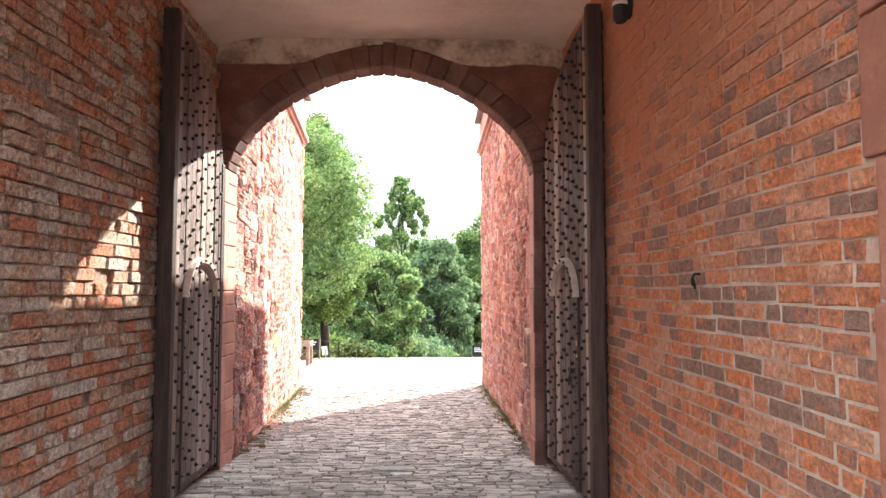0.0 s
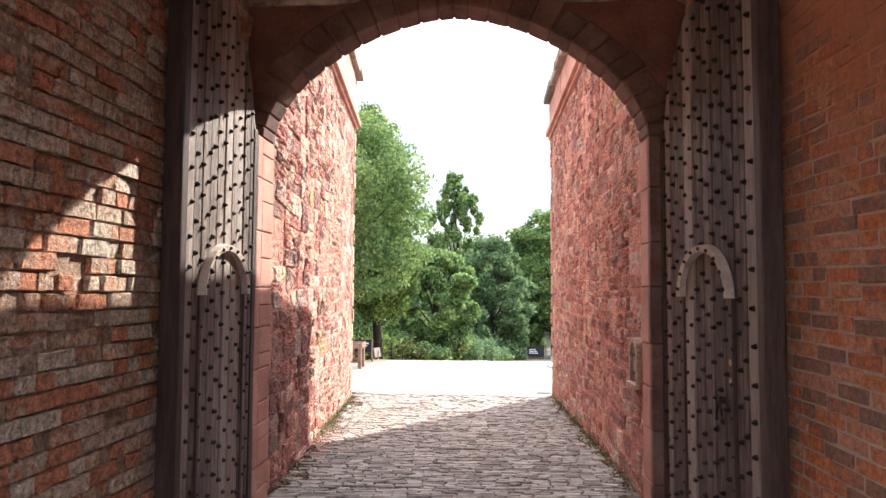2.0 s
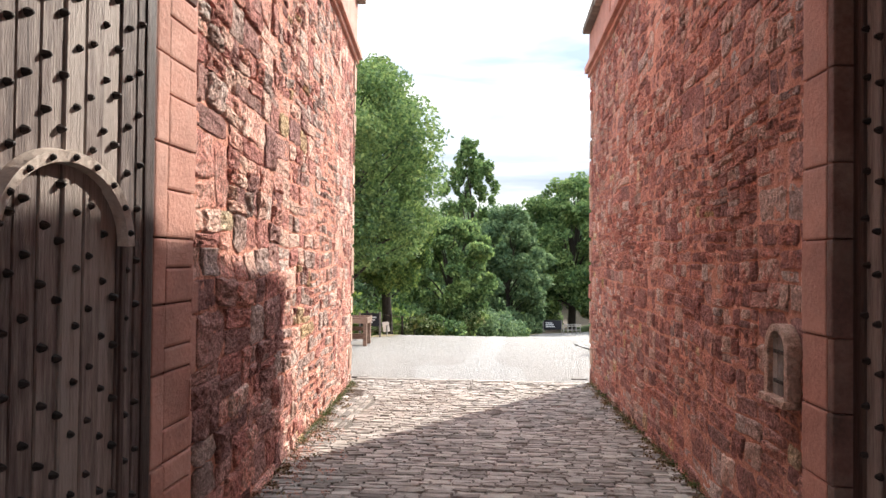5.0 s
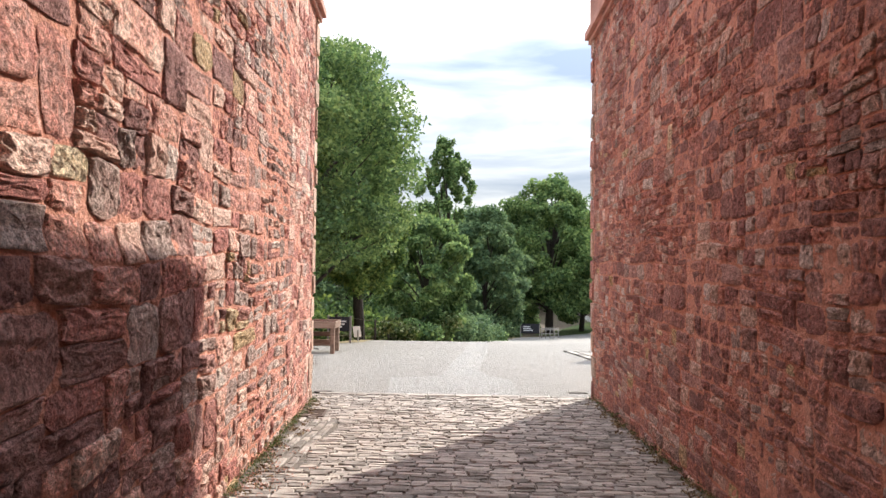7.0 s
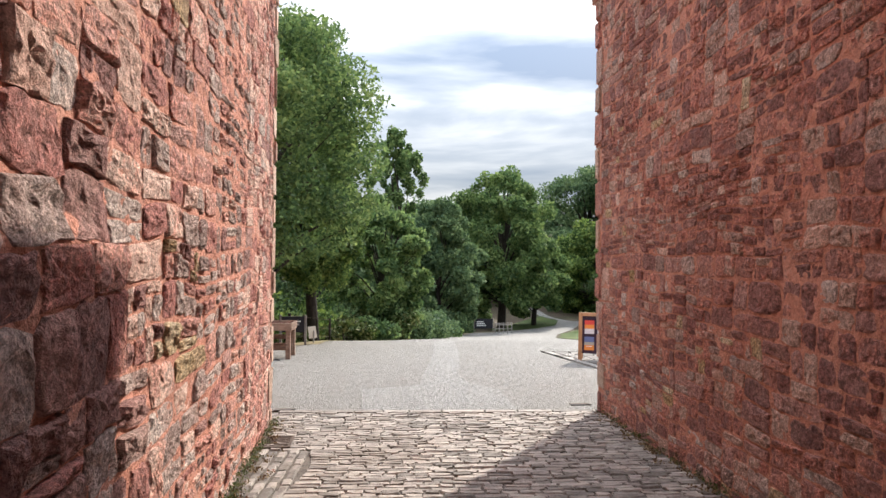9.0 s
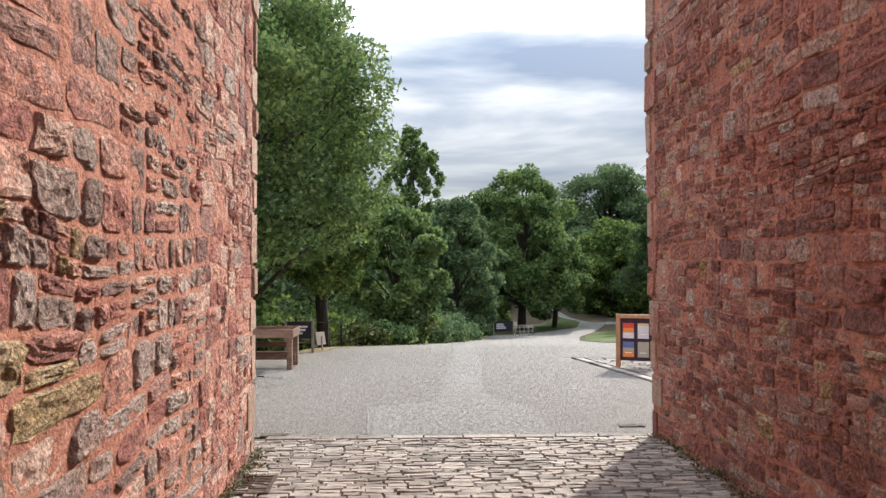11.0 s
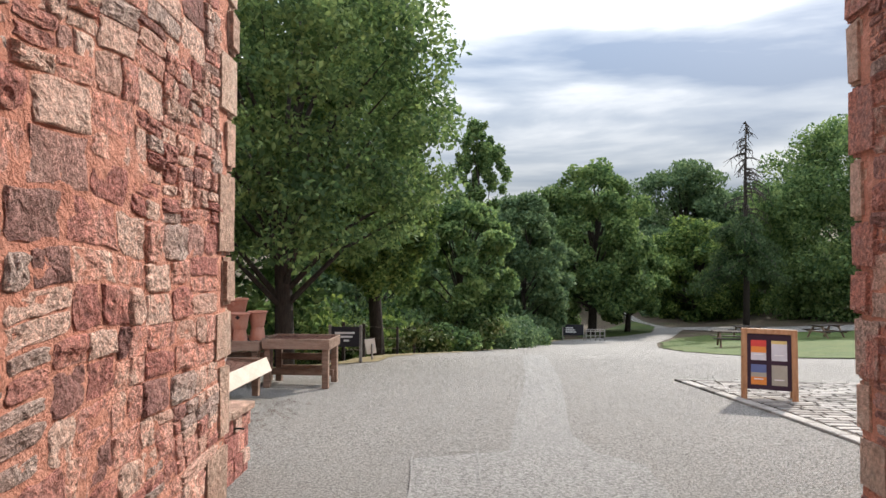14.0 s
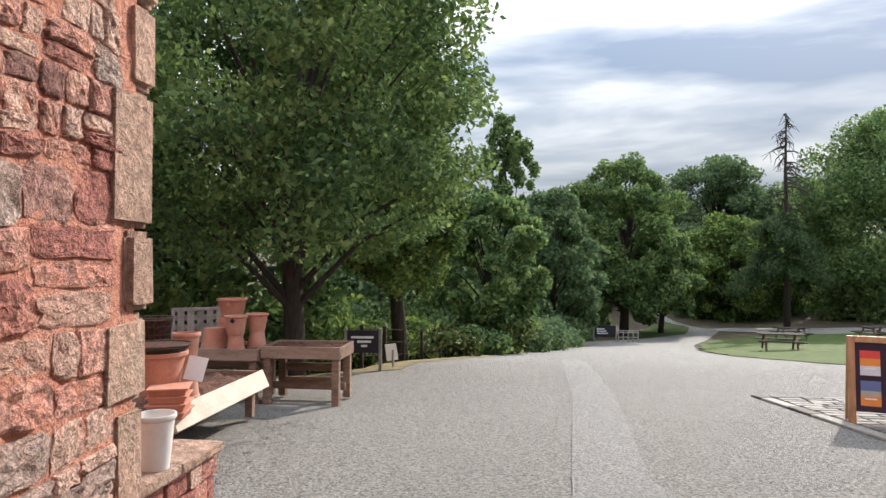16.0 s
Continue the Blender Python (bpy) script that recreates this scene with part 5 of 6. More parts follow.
# sloping mulch tray with a cream front board
def sloping_tray():
    t = thing("display_tray", -4.22, 16.55, terrain(-3.5, 16.4), "low timber display tray of bark mulch with a cream front board", "tray", turn=0)
    w, d = .85, 1.7
    part("front_board", boxed(w, w + .03, -.75, d - .75, .25, .42, .004, Matrix.Translation((w, 0, .42)) @ pose(0, 0, 0, 0, -24, 0) @ Matrix.Translation((-w, 0, -.42))), M_WHITEWOOD, t, "cream painted front board")
    part("back_board", boxed(-.03, 0, -.75, d - .75, .22, .44, .004), M_TIMBER, t)
    for y in (-.75, d - .78):
        part("end_board", boxed(0, w + .02, y, y + .03, .24, .42, .004), M_TIMBER, t)
    part("tray_base", boxed(0, w, -.72, d - .78, .22, .25, .003), M_TIMBER, t)
    for x in (.06, w - .1):
        for y in (-.68, d - .86):
            part("leg", boxed(x, x + .07, y, y + .07, 0, .23, .004), M_TIMBER, t)
    part("foot_beam", boxed(.3, .42, -.1, d - .9, .0, .12, .01), M_GREYWOOD, t)
    bm = bmesh.new()
    nx, ny = 26, 44
    vs = [[bm.verts.new((w * i / nx, -.72 + (d - .06) * j / ny, .37 + .03 * noise.noise((i * .6, j * .6, 2)) + .05 * noise.noise((i * .17, j * .17, 5)))) for i in range(nx + 1)] for j in range(ny + 1)]
    for j in range(ny):
        for i in range(nx):
            bm.faces.new((vs[j][i], vs[j][i + 1], vs[j + 1][i + 1], vs[j + 1][i]))
    part("mulch", bm, M_BARKMULCH, t, "dark red bark mulch")


sloping_tray()


def wire_basket(x, y, z, r, h, label):
    t = thing("wire_basket", x, y, z, label, "basket", "wire baskets")
    for k, (zz, rr) in enumerate(((0, r * .8), (h * .33, r * .87), (h * .66, r * .94), (h, r))):
        bm = bmesh.new()
        pts = [(rr * math.cos(2 * math.pi * i / 28), rr * math.sin(2 * math.pi * i / 28), zz) for i in range(29)]
        tube(bm, pts, [.007 if k == 3 else .004] * 29, 5)
        part("hoop", bm, M_WIRE, t)
    for i in range(18):
        q = 2 * math.pi * i / 18
        bm = bmesh.new()
        tube(bm, [(r * .8 * math.cos(q), r * .8 * math.sin(q), 0), (r * math.cos(q), r * math.sin(q), h)], [.003, .003], 4)
        part("wire", bm, M_WIRE, t)
    bm = lathe([(0, .01), (r * .78, .01), (r * .93, h * .9), (0, h * .9)], 24)
    part("liner", bm, M_BARKMULCH, t, "dark coir liner")
    return t


TZ = terrain(-3.4, 16.2)
pot(-3.56, 16.45, TZ + .36, .105, .25, M_TERRA, "upturned terracotta pot in the mulch tray", True)
pot(-3.56, 16.45, TZ + .61, .105, .28, M_TERRA, "terracotta pot stacked on an upturned one in the tray")
pot(-3.55, 16.02, TZ + .50, .20, .30, M_TERRA, "wide terracotta pot under a wire basket")
wire_basket(-3.55, 16.02, TZ + .80, .23, .05, "shallow wire hanging basket resting on a pot")
wire_basket(-3.86, 16.5, TZ + .80, .14, .20, "tall wire hanging basket")
for i in range(4):
    # square seed trays with flared, ribbed sides
    tray_pot = thing("seed_tray", -3.37, 15.86, TZ + .36 + .055 * i, "shallow square terracotta tray in a stack", "plant tray", "stacked trays", 12 + 3 * i)
    bm = boxed(-.115, .115, -.115, .115, 0, .05, .006)
    for v in bm.verts:
        if v.co.z > .03:
            v.co.x *= 1.1
            v.co.y *= 1.1
    part("body", bm, M_TERRA, tray_pot)
    bm = boxed(-.137, .137, -.137, .137, .042, .056, .004)
    part("rim", bm, M_TERRA, tray_pot)
card = part("price_card", boxed(-.07, .07, -.002, .002, -.09, .09, .001), M_PAPER)
card.matrix_world = pose(-3.31, 16.12, TZ + .66, -18, 12, 15)
tagged(card, "white price card propped in the mulch", "card")


def stone_ledge():
    """The low stone step against the tower's end, with pale capping slabs."""
    t = thing("stone_ledge", -2.53, 14.36, terrain(-2.6, 14.4), "low red stone ledge with pale worn capping slabs", "ledge")
    rng = random.Random(8)
    part("core", boxed(-1.6, -.03, -.80, .44, -.2, .44, .01), M_MORTAR, t)
    for face in range(2):
        z = -.05
        while z < .42:
            h = rng.uniform(.09, .17)
            u = -.80 if face == 0 else -1.6
            e = .44 if face == 0 else -.02
            while u < e - .03:
                k = min(rng.uniform(.12, .26), e - u)
                if face == 0:
                    bm = boxed(-.05, rng.uniform(.0, .03), u + .006, u + k - .006, z + .005, min(z + h, .445) - .005, .012)
                else:
                    bm = boxed(u + .006, u + k - .006, .40, .44 + rng.uniform(.005, .03), z + .005, min(z + h, .445) - .005, .012)
                part("ledge_stone", bm, M_RUBBLE, t)
                u += k
            z += h
    u = -.80
    for k in (.38, .44, .42):
        bm = boxed(-.75, .03 + rng.uniform(0, .02), u + .004, u + k - .004, .447, .50, .012)
        bmesh.ops.subdivide_edges(bm, edges=[e for e in bm.edges if e.calc_length() > .2], cuts=3, use_grid_fill=True)
        for v in bm.verts:
            v.co += Vector((noise.noise(v.co * 8) * .014, noise.noise(v.co * 8 + Vector((3, 0, 0))) * .01, noise.noise(v.co * 6) * .008))
        part("capping_slab", bm, M_QUOIN, t)
        u += k
    return t


stone_ledge()
b = pot(-2.575, 14.3, terrain(-2.6, 14.4) + .502, .088, .25, M_WHITEPOT, "white plastic flower bucket on the stone ledge", name="flower_bucket", rim=.1)

# lattice panel leaning behind the benches
def lattice_panel():
    t = thing("lattice_panel", -5.15, 19.1, terrain(-5.15, 19.1), "silvered wooden lattice panel behind the benches", "panel", turn=35)
    for b in ((0, .04, 0, .03, 0, 1.0), (.75, .79, 0, .03, 0, 1.0), (.04, .75, 0, .03, .96, 1.0), (.04, .75, 0, .03, .3, .34)):
        part("rail", boxed(*b, .004), M_GREYWOOD, t)
    for i in range(6):
        part("slat", boxed(.07 + i * .115, .15 + i * .115, .008, .016, .34, .96, .002), M_GREYWOOD, t)
    for i in range(5):
        part("slat", boxed(.04, .75, .017, .024, .38 + i * .115, .45 + i * .115, .002), M_GREYWOOD, t)


lattice_panel()


# ---- signs ----
def bars(parent, x0, rows, z0, h, y, mat):
    """Illegible lines of lettering as plain bars."""
    z = z0
    for w, o in rows:
        part("lettering", boxed(x0 + o, x0 + o + w, y - .003, y, z, z + h, .0005), mat, parent)
        z -= h * 1.9


def board_sign(x, y, turn, w, h, top, label, rows):
    t = thing("direction_sign", x, y, terrain(x, y), label, "sign", "direction signs", turn)
    for px in (-.05, w):
        part("post", boxed(px, px + .05, -.02, .03, -.1, top + .03, .005), M_GREYWOOD, t, "silvered timber post")
    bd = part("board", boxed(0, w, -.012, .014, top - h, top, .004), M_SIGN, t, "dark board with white lettering")
    bars(bd, w * .12, rows, top - h * .36, h * .10, -.0125, M_LETTER)
    return t


board_sign(-3.62, 21.7, 6, .50, .36, .66, "dark direction sign with white lettering by the trees", ((.36, 0), (.22, .1), (.1, .16)))
board_sign(4.0, 54.6, 2, 1.35, .72, 1.08, "dark direction sign with white lettering down the drive", ((.5, 0), (.6, 0), (.7, 0)))


def barrier(x, y, turn, w, h):
    t = thing("low_fence", x, y, terrain(x, y), "low dark timber fence beside the sign", "fence", turn=turn)
    for i in range(5):
        part("post", boxed(w * i / 4 - .03, w * i / 4 + .03, -.03, .03, -.1, h, .006), M_GREYWOOD, t)
    for z in (.3, .6, h - .06):
        part("rail", boxed(-.03, w + .03, -.045, -.03, z, z + .06, .004), M_GREYWOOD, t)


barrier(5.6, 55.2, 10, 1.3, .78)
sm = thing("notice_board", -2.98, 22.3, terrain(-2.98, 22.3), "small pale notice leaning on short stakes", "sign", turn=50)
part("panel", boxed(-.12, .12, -.008, .008, .12, .40, .003, pose(0, 0, 0, -14, 0, 0)), M_WHITEWOOD, sm)
part("stake", boxed(-.015, .015, .0, .03, -.1, .3, .003), M_GREYWOOD, sm)


# wire fence along the bank
def wire_fence():
    t = thing("wire_fence", -3.4, 22.8, terrain(-3.4, 22.8), "dark post-and-wire fence along the wooded bank", "fence")
    pts = [(-3.35 + (along(ROAD_LEFT, y) + 2.95) - .25, y) for y in [22.8 + 1.25 * i for i in range(16)]]
    o = Vector(t.location)
    tops = []
    for x, y in pts:
        z = terrain(x, y)
        part("post", boxed(x - o.x - .03, x - o.x + .03, y - o.y - .03, y - o.y + .03, z - o.z - .1, z - o.z + .75, .005), M_BARK, t)
        tops.append(Vector((x, y, z)) - o)
    for k in (.2, .45, .7):
        bm = bmesh.new()
        tube(bm, [p + Vector((0, 0, k)) for p in tops], [.006] * len(tops), 4)
        part("wire", bm, M_WIRE, t)


wire_fence()


# ---- folding notice board on the paved apron ----
PX = terrain(2.5, 18.2)


def a_board():
    t = thing("sandwich_board", 2.21, 18.12, PX + .012, "orange timber sandwich board with four posters", "sign", turn=-19)
    w, h = .60, .84
    lean = pose(0, 0, 0, -9, 0, 0)
    front = part("front_frame", boxed(0, .065, -.02, .02, 0, h, .006, lean), M_ABOARD, t)
    part("front_stile", boxed(w - .065, w, -.02, .02, 0, h, .006, lean), M_ABOARD, t)
    part("top_rail", boxed(.065, w - .065, -.02, .02, h - .06, h, .006, lean), M_ABOARD, t)
    pn = part("panel", boxed(.065, w - .065, -.004, .012, .13, h - .06, .003, lean), M_ABACK, t, "dark plum backing panel")
    inks = [(.62, .07, .06), (.72, .26, .06), (.60, .60, .64), (.62, .50, .20), (.12, .16, .32), (.38, .36, .30)]
    cols = [flat_colour("poster ink", c) for c in inks]
    for i, (px, pz, bands) in enumerate(((.105, .47, ((2, .0, .38), (1, .38, .68), (0, .68, 1))), (.325, .47, ((2, 0, .84), (3, .84, 1))),
                                         (.105, .185, ((1, 0, .38), (5, .38, .6), (4, .6, 1))), (.325, .185, ((5, 0, .55), (5, .55, 1))))):
        for k, a, b in bands:
            part("poster", boxed(px, px + .165, -.007, -.004, pz + .235 * a, pz + .235 * b, .0005, lean), cols[k], pn)
        bars(pn, px + .03, ((.1, 0),), pz + .06, .012, -.0075, M_PAPER)
        for o in [c for c in pn.children if c.name.startswith("lettering") and not c.get("set")]:
            o.data.transform(lean)
            o["set"] = 1
    back = Matrix.Translation((0, .27, 0)) @ pose(0, 0, 0, 9, 0, 0)
    part("back_stile", boxed(0, .065, -.02, .02, 0, h, .006, back), M_ABOARD, t)
    part("back_stile", boxed(w - .065, w, -.02, .02, 0, h, .006, back), M_ABOARD, t)
    part("back_rail", boxed(.065, w - .065, -.02, .02, h - .06, h, .006, back), M_ABOARD, t)
    part("back_panel", boxed(.065, w - .065, -.012, .004, .16, h - .06, .003, back), M_ABACK, t)
    bm = bmesh.new()
    tube(bm, [(.01, .03, .5), (.01, .13, .47), (.01, .22, .5)], [.005] * 3, 5)
    part("cord", bm, M_WIRE, t)


a_board()


# ---- picnic tables ----
M_TABLE = material("dark weathered table timber", [(.022, .016, .013), (.045, .034, .028), (.07, .055, .046)], 4, 30, .9, .4, 25, .3, stretch=(1, 5, 5))


def picnic_table(x, y, turn):
    t = thing("picnic_table", x, y, terrain(x, y) + .02, "weathered dark timber picnic table on the lawn", "picnic table", "picnic tables on the lawn", turn)
    for i in range(5):
        part("top_plank", boxed(-.95, .95, -.36 + i * .146, -.23 + i * .146, .71, .75, .004), M_TABLE, t)
    for s in (-1, 1):
        for k in (0, 1):
            a = s * (.58 + k * .15)
            part("seat_plank", boxed(-.95, .95, a - .065, a + .065, .42, .46, .004), M_TABLE, t)
    for x0 in (-.65, .6):
        part("cross_beam", boxed(x0, x0 + .05, -.78, .78, .34, .42, .004), M_TIMBER, t)
        part("top_beam", boxed(x0, x0 + .05, -.36, .36, .63, .71, .004), M_TIMBER, t)
        for s in (-1, 1):
            bm = bmesh.new()
            tube(bm, [(x0 + .025, s * .25, .70), (x0 + .025, s * .66, 0)], [.055, .055], 4)
            part("leg", bm, M_TIMBER, t)
    return t


pt = picnic_table(10.6, 42.0, -12)
for x, y, q in ((15.4, 53.0, 8), (18.0, 48.6, 25), (22.5, 47, -8)):
    copy_thing(pt, pose(x, y, terrain(x, y) + .02, 0, 0, q))


# ---- small fittings ----
def wall_lamp():
    t = thing("wall_lamp", WALL_R, 4.72, 3.24, "small black security lamp high on the brick wall", "lamp")
    part("bracket", boxed(-.05, 0, -.03, .03, -.02, .16, .006), M_PLASTIC, t)
    bm = lathe([(0, .05), (.03, .05), (.045, .02), (.045, -.06), (.03, -.08), (0, -.08)], 16)
    bm.transform(Matrix.Translation((-.075, 0, .03)))
    part("housing", bm, M_PLASTIC, t)
    bm = lathe([(.0, .02), (.048, .02), (.048, .0), (0, .0)], 16)
    bm.transform(Matrix.Translation((-.075, 0, .05)))
    part("collar", bm, M_WHITEPOT, t, "pale grey collar")
    bm = bmesh.new()
    tube(bm, [(-.012, 0, .16), (-.012, .0, .6)], [.008, .008], 6)
    part("cable", bm, M_PLASTIC, t)


wall_lamp()
bm = bmesh.new()
tube(bm, [(.01, 0, .02), (-.03, 0, .022), (-.04, .004, .0), (-.034, .012, -.03), (-.03, 0, -.042), (-.034, -.012, -.03), (-.04, -.004, .0)], [.006] * 7, 6)
hook = part("iron_hook", bm, M_IRON)
hook.location = (WALL_R - .004, 3.80, 1.62)
tagged(hook, "rusty iron hook fixed in the brick wall", "hook")


def slit_shutter():
    """The little arched shutter in the right-hand tower wall."""
    t = thing("wall_shutter", 1.275, 7.26, .84, "small arched wooden shutter in a pale stone surround", "shutter")
    bm = bmesh.new()
    outer, inner = [], []
    for i in range(13):
        q = math.pi * i / 12
        outer.append((.125 * math.cos(q), .22 + .125 * math.sin(q)))
        inner.append((.09 * math.cos(q), .22 + .09 * math.sin(q)))
    outer = [(.125, 0)] + outer + [(-.125, 0)]
    inner = [(.09, 0)] + inner + [(-.09, 0)]
    rows = [[bm.verts.new((x, y, z)) for y, z in poly] for x, poly in ((.03, outer), (-.06, outer), (-.06, inner), (.03, inner))]
    for a, b in zip(rows, rows[1:]):
        for i in range(len(a) - 1):
            bm.faces.new((a[i], a[i + 1], b[i + 1], b[i]))
    part("surround", bm, M_QUOIN, t)
    part("sill", boxed(-.085, .0, -.14, .14, -.035, .0, .008), M_QUOIN, t)
    for k in range(3):
        y0 = -.09 + k * .06
        part("board", boxed(-.035, .0, y0 + .002, y0 + .058, 0, .22 + (.05 if k != 1 else .085), .003), M_GREYWOOD, t)
    for z in (.06, .2):
        part("hinge", boxed(-.045, -.034, -.088, .06, z, z + .018, .003), M_IRON, t)


slit_shutter()

cover = part("drain_cover", boxed(-.11, .11, -.08, .08, -.02, .012, .004), M_SEAM)
cover.matrix_world = pose(-.03, 6.62, along(PROFILE, 6.62), -2.8, 0, 0)
tagged(cover, "pale rectangular drain cover set in the setts", "drain cover")


def gully(x0, x1, y, z):
    t = thing("road_gully", (x0 + x1) / 2, y, z, "dark sunken gully with a pale rim by the tower", "drain", "gullies")
    w = (x1 - x0) / 2
    part("pit", boxed(-w, w, -.045, .045, -.03, .006, .004), M_JOINT, t)
    bm = bmesh.new()
    tube(bm, [(-w, -.06, .006), (w * .2, -.06, .006), (w * .6, -.05, .01), (w, -.06, .006)], [.010] * 4, 6)
    part("rim", bm, M_SEAM, t)


def drain_grate(x, y, w, d):
    """An iron grating in a flat frame, let into the setts."""
    t = thing("drain_grate", x, y, along(PROFILE, y) + .004, "rusty iron drain grating set in the setts", "drain cover")
    t.matrix_world = pose(x, y, along(PROFILE, y) - .006, -2.8, 0, 4.6)
    for b in ((-w, w, -d, -d + .025), (-w, w, d - .025, d), (-w, -w + .025, -d + .025, d - .025), (w - .025, w, -d + .025, d - .025)):
        part("rim", boxed(*b, -.02, .016, .003), M_WIRE, t)
    part("pit", boxed(-w + .02, w - .02, -d + .02, d - .02, -.03, -.004, .002), M_JOINT, t)
    n = 9
    for i in range(n):
        yy = -d + .03 + (2 * d - .06) * (i + .5) / n
        part("bar", boxed(-w + .025, w - .025, yy - .011, yy + .011, -.01, .012, .003), M_WIRE, t)
    part("cross_bar", boxed(-.012, .012, -d + .025, d - .025, -.012, .009, .003), M_WIRE, t)


drain_grate(-1.88, 12.48, .13, .21)
gully(-2.22, -1.98, 14.05, -.35)
gully(1.12, 1.36, 14.27, -.35)
hk = bmesh.new()
tube(hk, [(0, 0, 0), (.03, .01, .0), (.05, .015, -.005), (.045, .025, -.005)], [.005] * 4, 6)
ring = part("iron_bracket", hk, M_IRON)
ring.location = (-2.12, 13.50, .28)
tagged(ring, "small iron bracket let into the tower corner", "bracket")


# ---- weeds and litter at the wall feet ----
def litter(name, label, pts, size, mat, seed):
    rng = np.random.default_rng(seed)
    cen = np.array(pts)
    rad = np.full((len(cen), 3), .05)
    rad[:, 2] = .012
    return tagged(leaf_object(name, leaf_cloud(cen, rad, np.full(len(cen), 14), size, rng), mat, None), label, "litter", kind="stuff")


M_LITTER = material("dry leaves", [(.10, .06, .03), (.20, .13, .07), (.28, .21, .11)], 10, 60, .95, .2, 40, .6)
fr = random.Random(3)
pts = []
for i in range(150):
    y = fr.uniform(7.2, 13.4)
    pts.append((L0.x + (L1.x - L0.x) * (y - 7.0) / 6.52 + abs(fr.gauss(.05, .09)) + (.2 if 9 < y < 10.4 else 0) * fr.random(), y, along(PROFILE, y) + .012))
    y = fr.uniform(7.2, 14)
    pts.append((R0.x + (R1.x - R0.x) * (y - 7.0) / 7.14 - abs(fr.gauss(.05, .07)), y, along(PROFILE, y) + .012))
litter("leaf_litter", "dry leaves and moss along the wall feet", pts, .022, M_LITTER, 4)
pts = []
for i in range(170):
    y = fr.gauss(9.2, .75)
    pts.append((L0.x + (L1.x - L0.x) * (y - 7.0) / 6.52 + .03 + abs(fr.gauss(0, .16)), y, along(PROFILE, y) + .008))
litter("mortar_crumbs", "red crumbs of fallen mortar and stone on the setts", pts, .013, M_MORTAR, 6)
pts = []
for i in range(150):
    y = fr.uniform(7.6, 13.9)
    pts.append((R0.x + (R1.x - R0.x) * (y - 7.0) / 7.14 - .02 - abs(fr.gauss(0, .025)), y, along(PROFILE, y) + .02 + abs(fr.gauss(0, .02))))
    y = fr.uniform(9.5, 13.3)
    pts.append((L0.x + (L1.x - L0.x) * (y - 7.0) / 6.52 + .03 + abs(fr.gauss(0, .03)), y, along(PROFILE, y) + .015 + abs(fr.gauss(0, .02))))
litter("wall_moss", "dark green moss and small weeds at the foot of the walls", pts, .014, M_WEED, 7)
pts = []
for i in range(190):
    x, y = fr.gauss(-3.02, .16), fr.uniform(14.9, 17.4)
    pts.append((x, y, terrain(x, y) + .02))
litter("bark_litter", "spilt bark chips on the asphalt below the tray", pts, .008, M_BARKMULCH, 5)

# ---- pale paved apron ----
def apron_left(y):
    return along(((14.2, 2.55), (16.0, 2.34), (19.75, 1.88)), y)


pavement = strip("pavement", axis([(14.4, 19.78, .4)]), apron_left, lambda y: 9.0, .006, M_JOINT, "pale sett paving beside the drive", "pavement", 10)


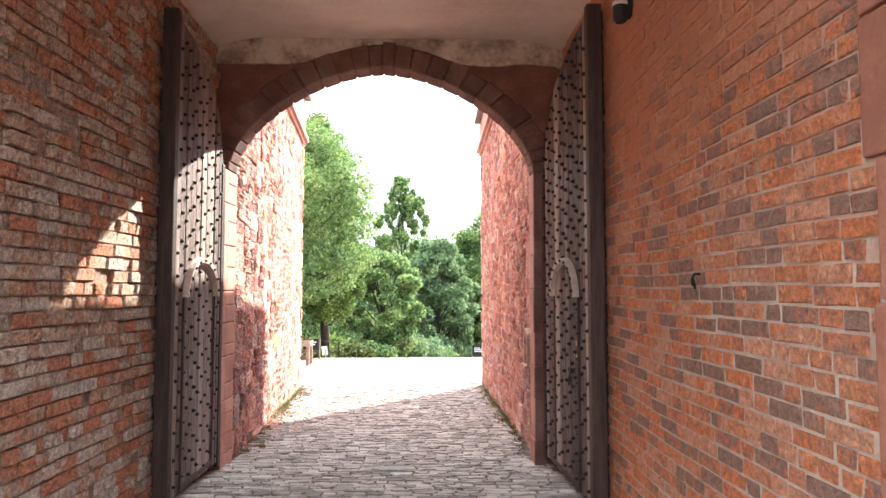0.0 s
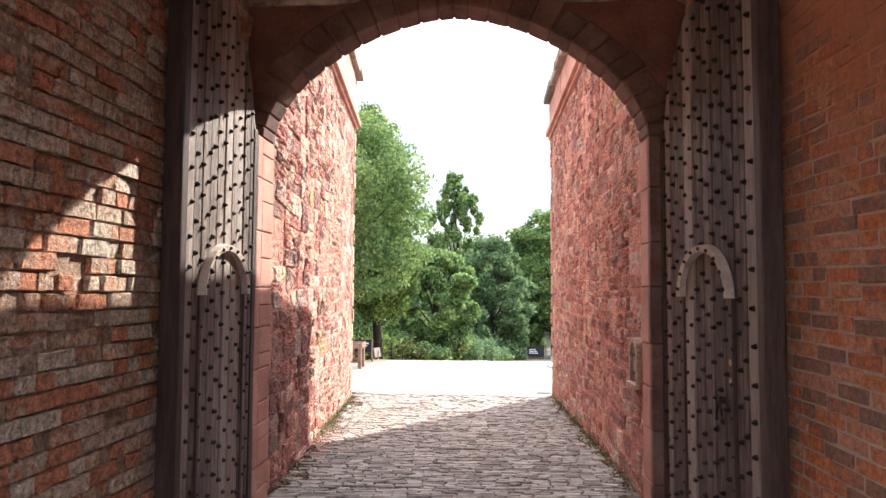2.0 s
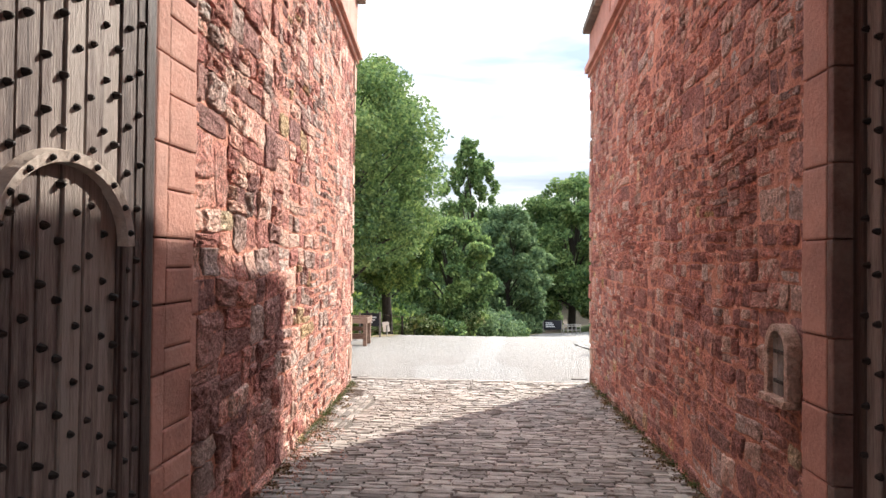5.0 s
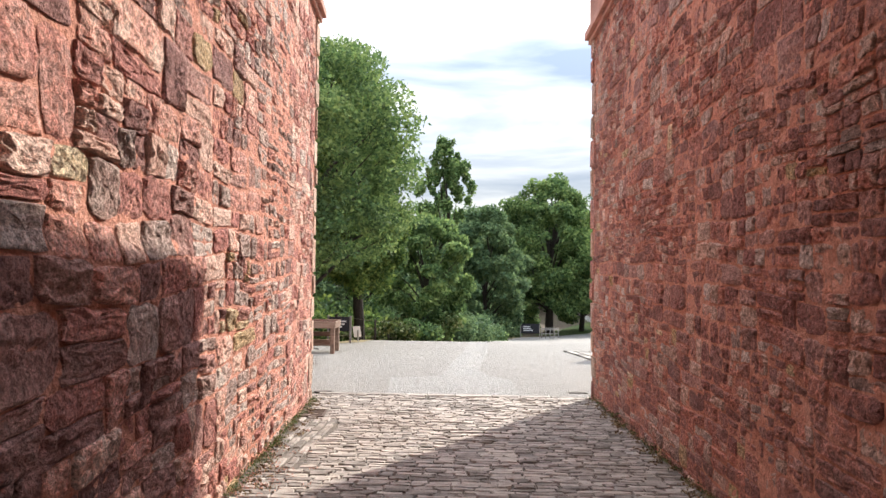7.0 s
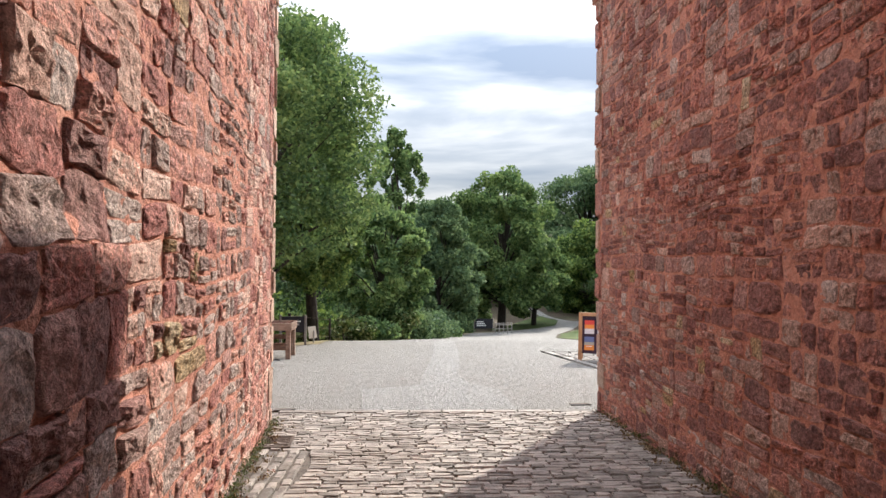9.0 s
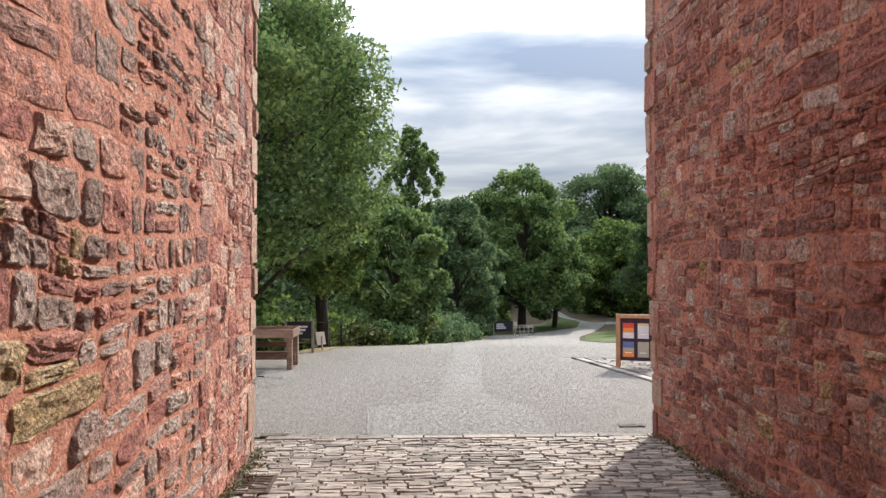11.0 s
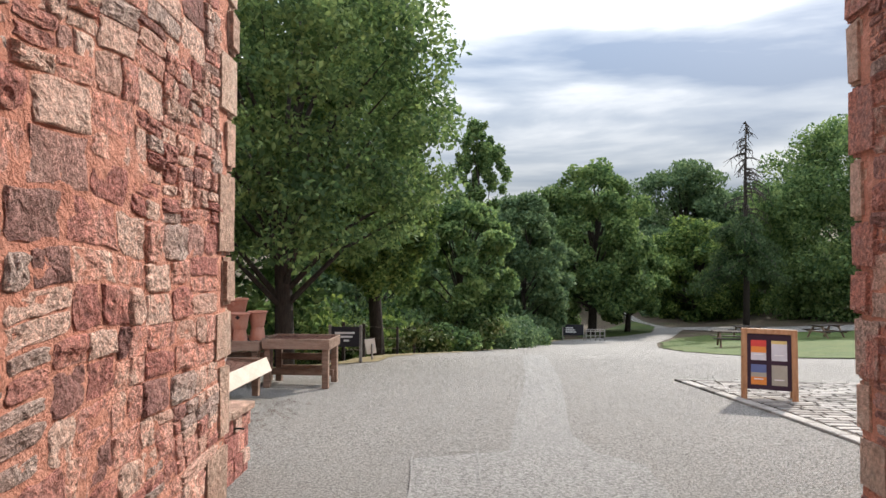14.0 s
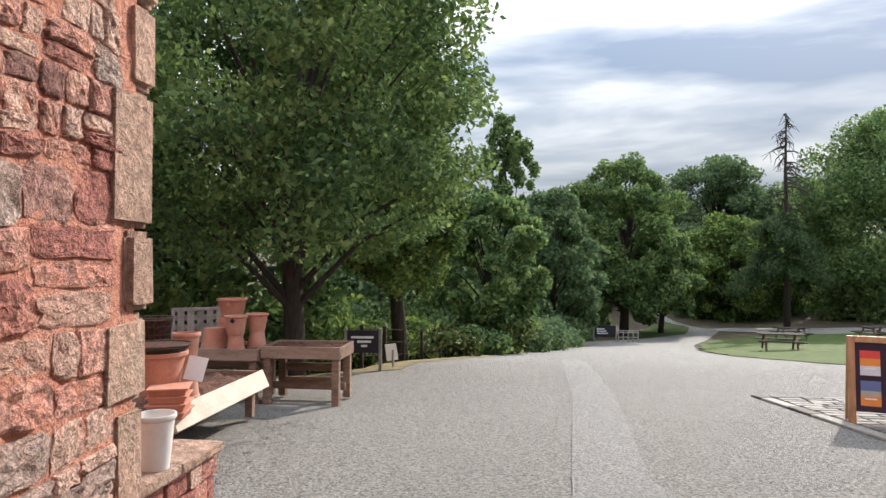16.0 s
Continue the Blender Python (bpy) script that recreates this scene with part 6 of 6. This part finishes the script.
def lay_paving():
    rng = random.Random(9)
    vs, fs, count = [], [], 0
    y = 14.45
    while y < 19.7:
        x = apron_left(y) + .16 + rng.uniform(0, .05)
        while x < 8.8:
            w = rng.uniform(.22, .36)
            z = terrain(x, y) + .010
            p = [(x + .01, y + .012), (x + w - .01, y + .012), (x + w - .01, y + .128), (x + .01, y + .128)]
            p = [(a + rng.uniform(-.008, .008), b + rng.uniform(-.008, .008)) for a, b in p]
            cx, cy = x + w / 2, y + .07
            sv, sf = [], []
            for f, dz in ((1, -.01), (.97, .008), (.86, .014)):
                for a, b in p:
                    sv.append((cx + (a - cx) * f, cy + (b - cy) * f, terrain(cx, cy + (b - cy)) + .008 + dz))
            for k in (0, 4):
                for i in range(4):
                    j = (i + 1) % 4
                    sf.append((k + i, k + j, k + 4 + j, k + 4 + i))
            sf.append((8, 9, 10, 11))
            if x < 4.0 and y > 15.6 and count < 280:
                count += 1
                mesh_object("paving_sett", sv, sf, M_PAVE, pavement)
            else:
                o = len(vs)
                vs += sv
                fs += [tuple(i + o for i in f) for f in sf]
            x += w
        y += .14
    tagged(mesh_object("paving_setts", vs, fs, M_PAVE, pavement), kind="stuff")
    y = 14.45
    while y < 19.7:
        k = min(rng.uniform(.4, .7), 19.78 - y)
        xa, xb = apron_left(y), apron_left(y + k)
        bm = bmesh.new()
        q = [(xa, y + .005), (xa + .13, y + .005), (xb + .13, y + k - .005), (xb, y + k - .005)]
        lo = [bm.verts.new((a, b, terrain(a, b) - .02)) for a, b in q]
        hi = [bm.verts.new((a, b, terrain(a, b) + .030)) for a, b in q]
        bm.faces.new(hi)
        for i in range(4):
            bm.faces.new((lo[i], lo[(i + 1) % 4], hi[(i + 1) % 4], hi[i]))
        bmesh.ops.bevel(bm, geom=bm.edges[:], offset=.008, segments=1, affect='EDGES')
        part("edging_stone", bm, M_PAVE, pavement)
        y += k


# pieces laid last
lay_paving()
lay_setts()
lay_bricks(wall_right, WALL_R, 1, 2.68, 6.8, M_BRICK, 21, .004, .0675)
lay_bricks(wall_left, WALL_L, -1, 1.6, 6.8, M_BRICK_L, 22, .011, .077)
z = -.3
while z < CEIL:
    h = random.uniform(.22, .5)
    part("quoin_block", boxed(WALL_R - .022, WALL_R + .05, 2.2 + random.uniform(-.1, .1), 2.65 + random.uniform(-.06, .02), z + .005, z + h - .005, .01), M_REDBLOCK, wall_right)
    z += h
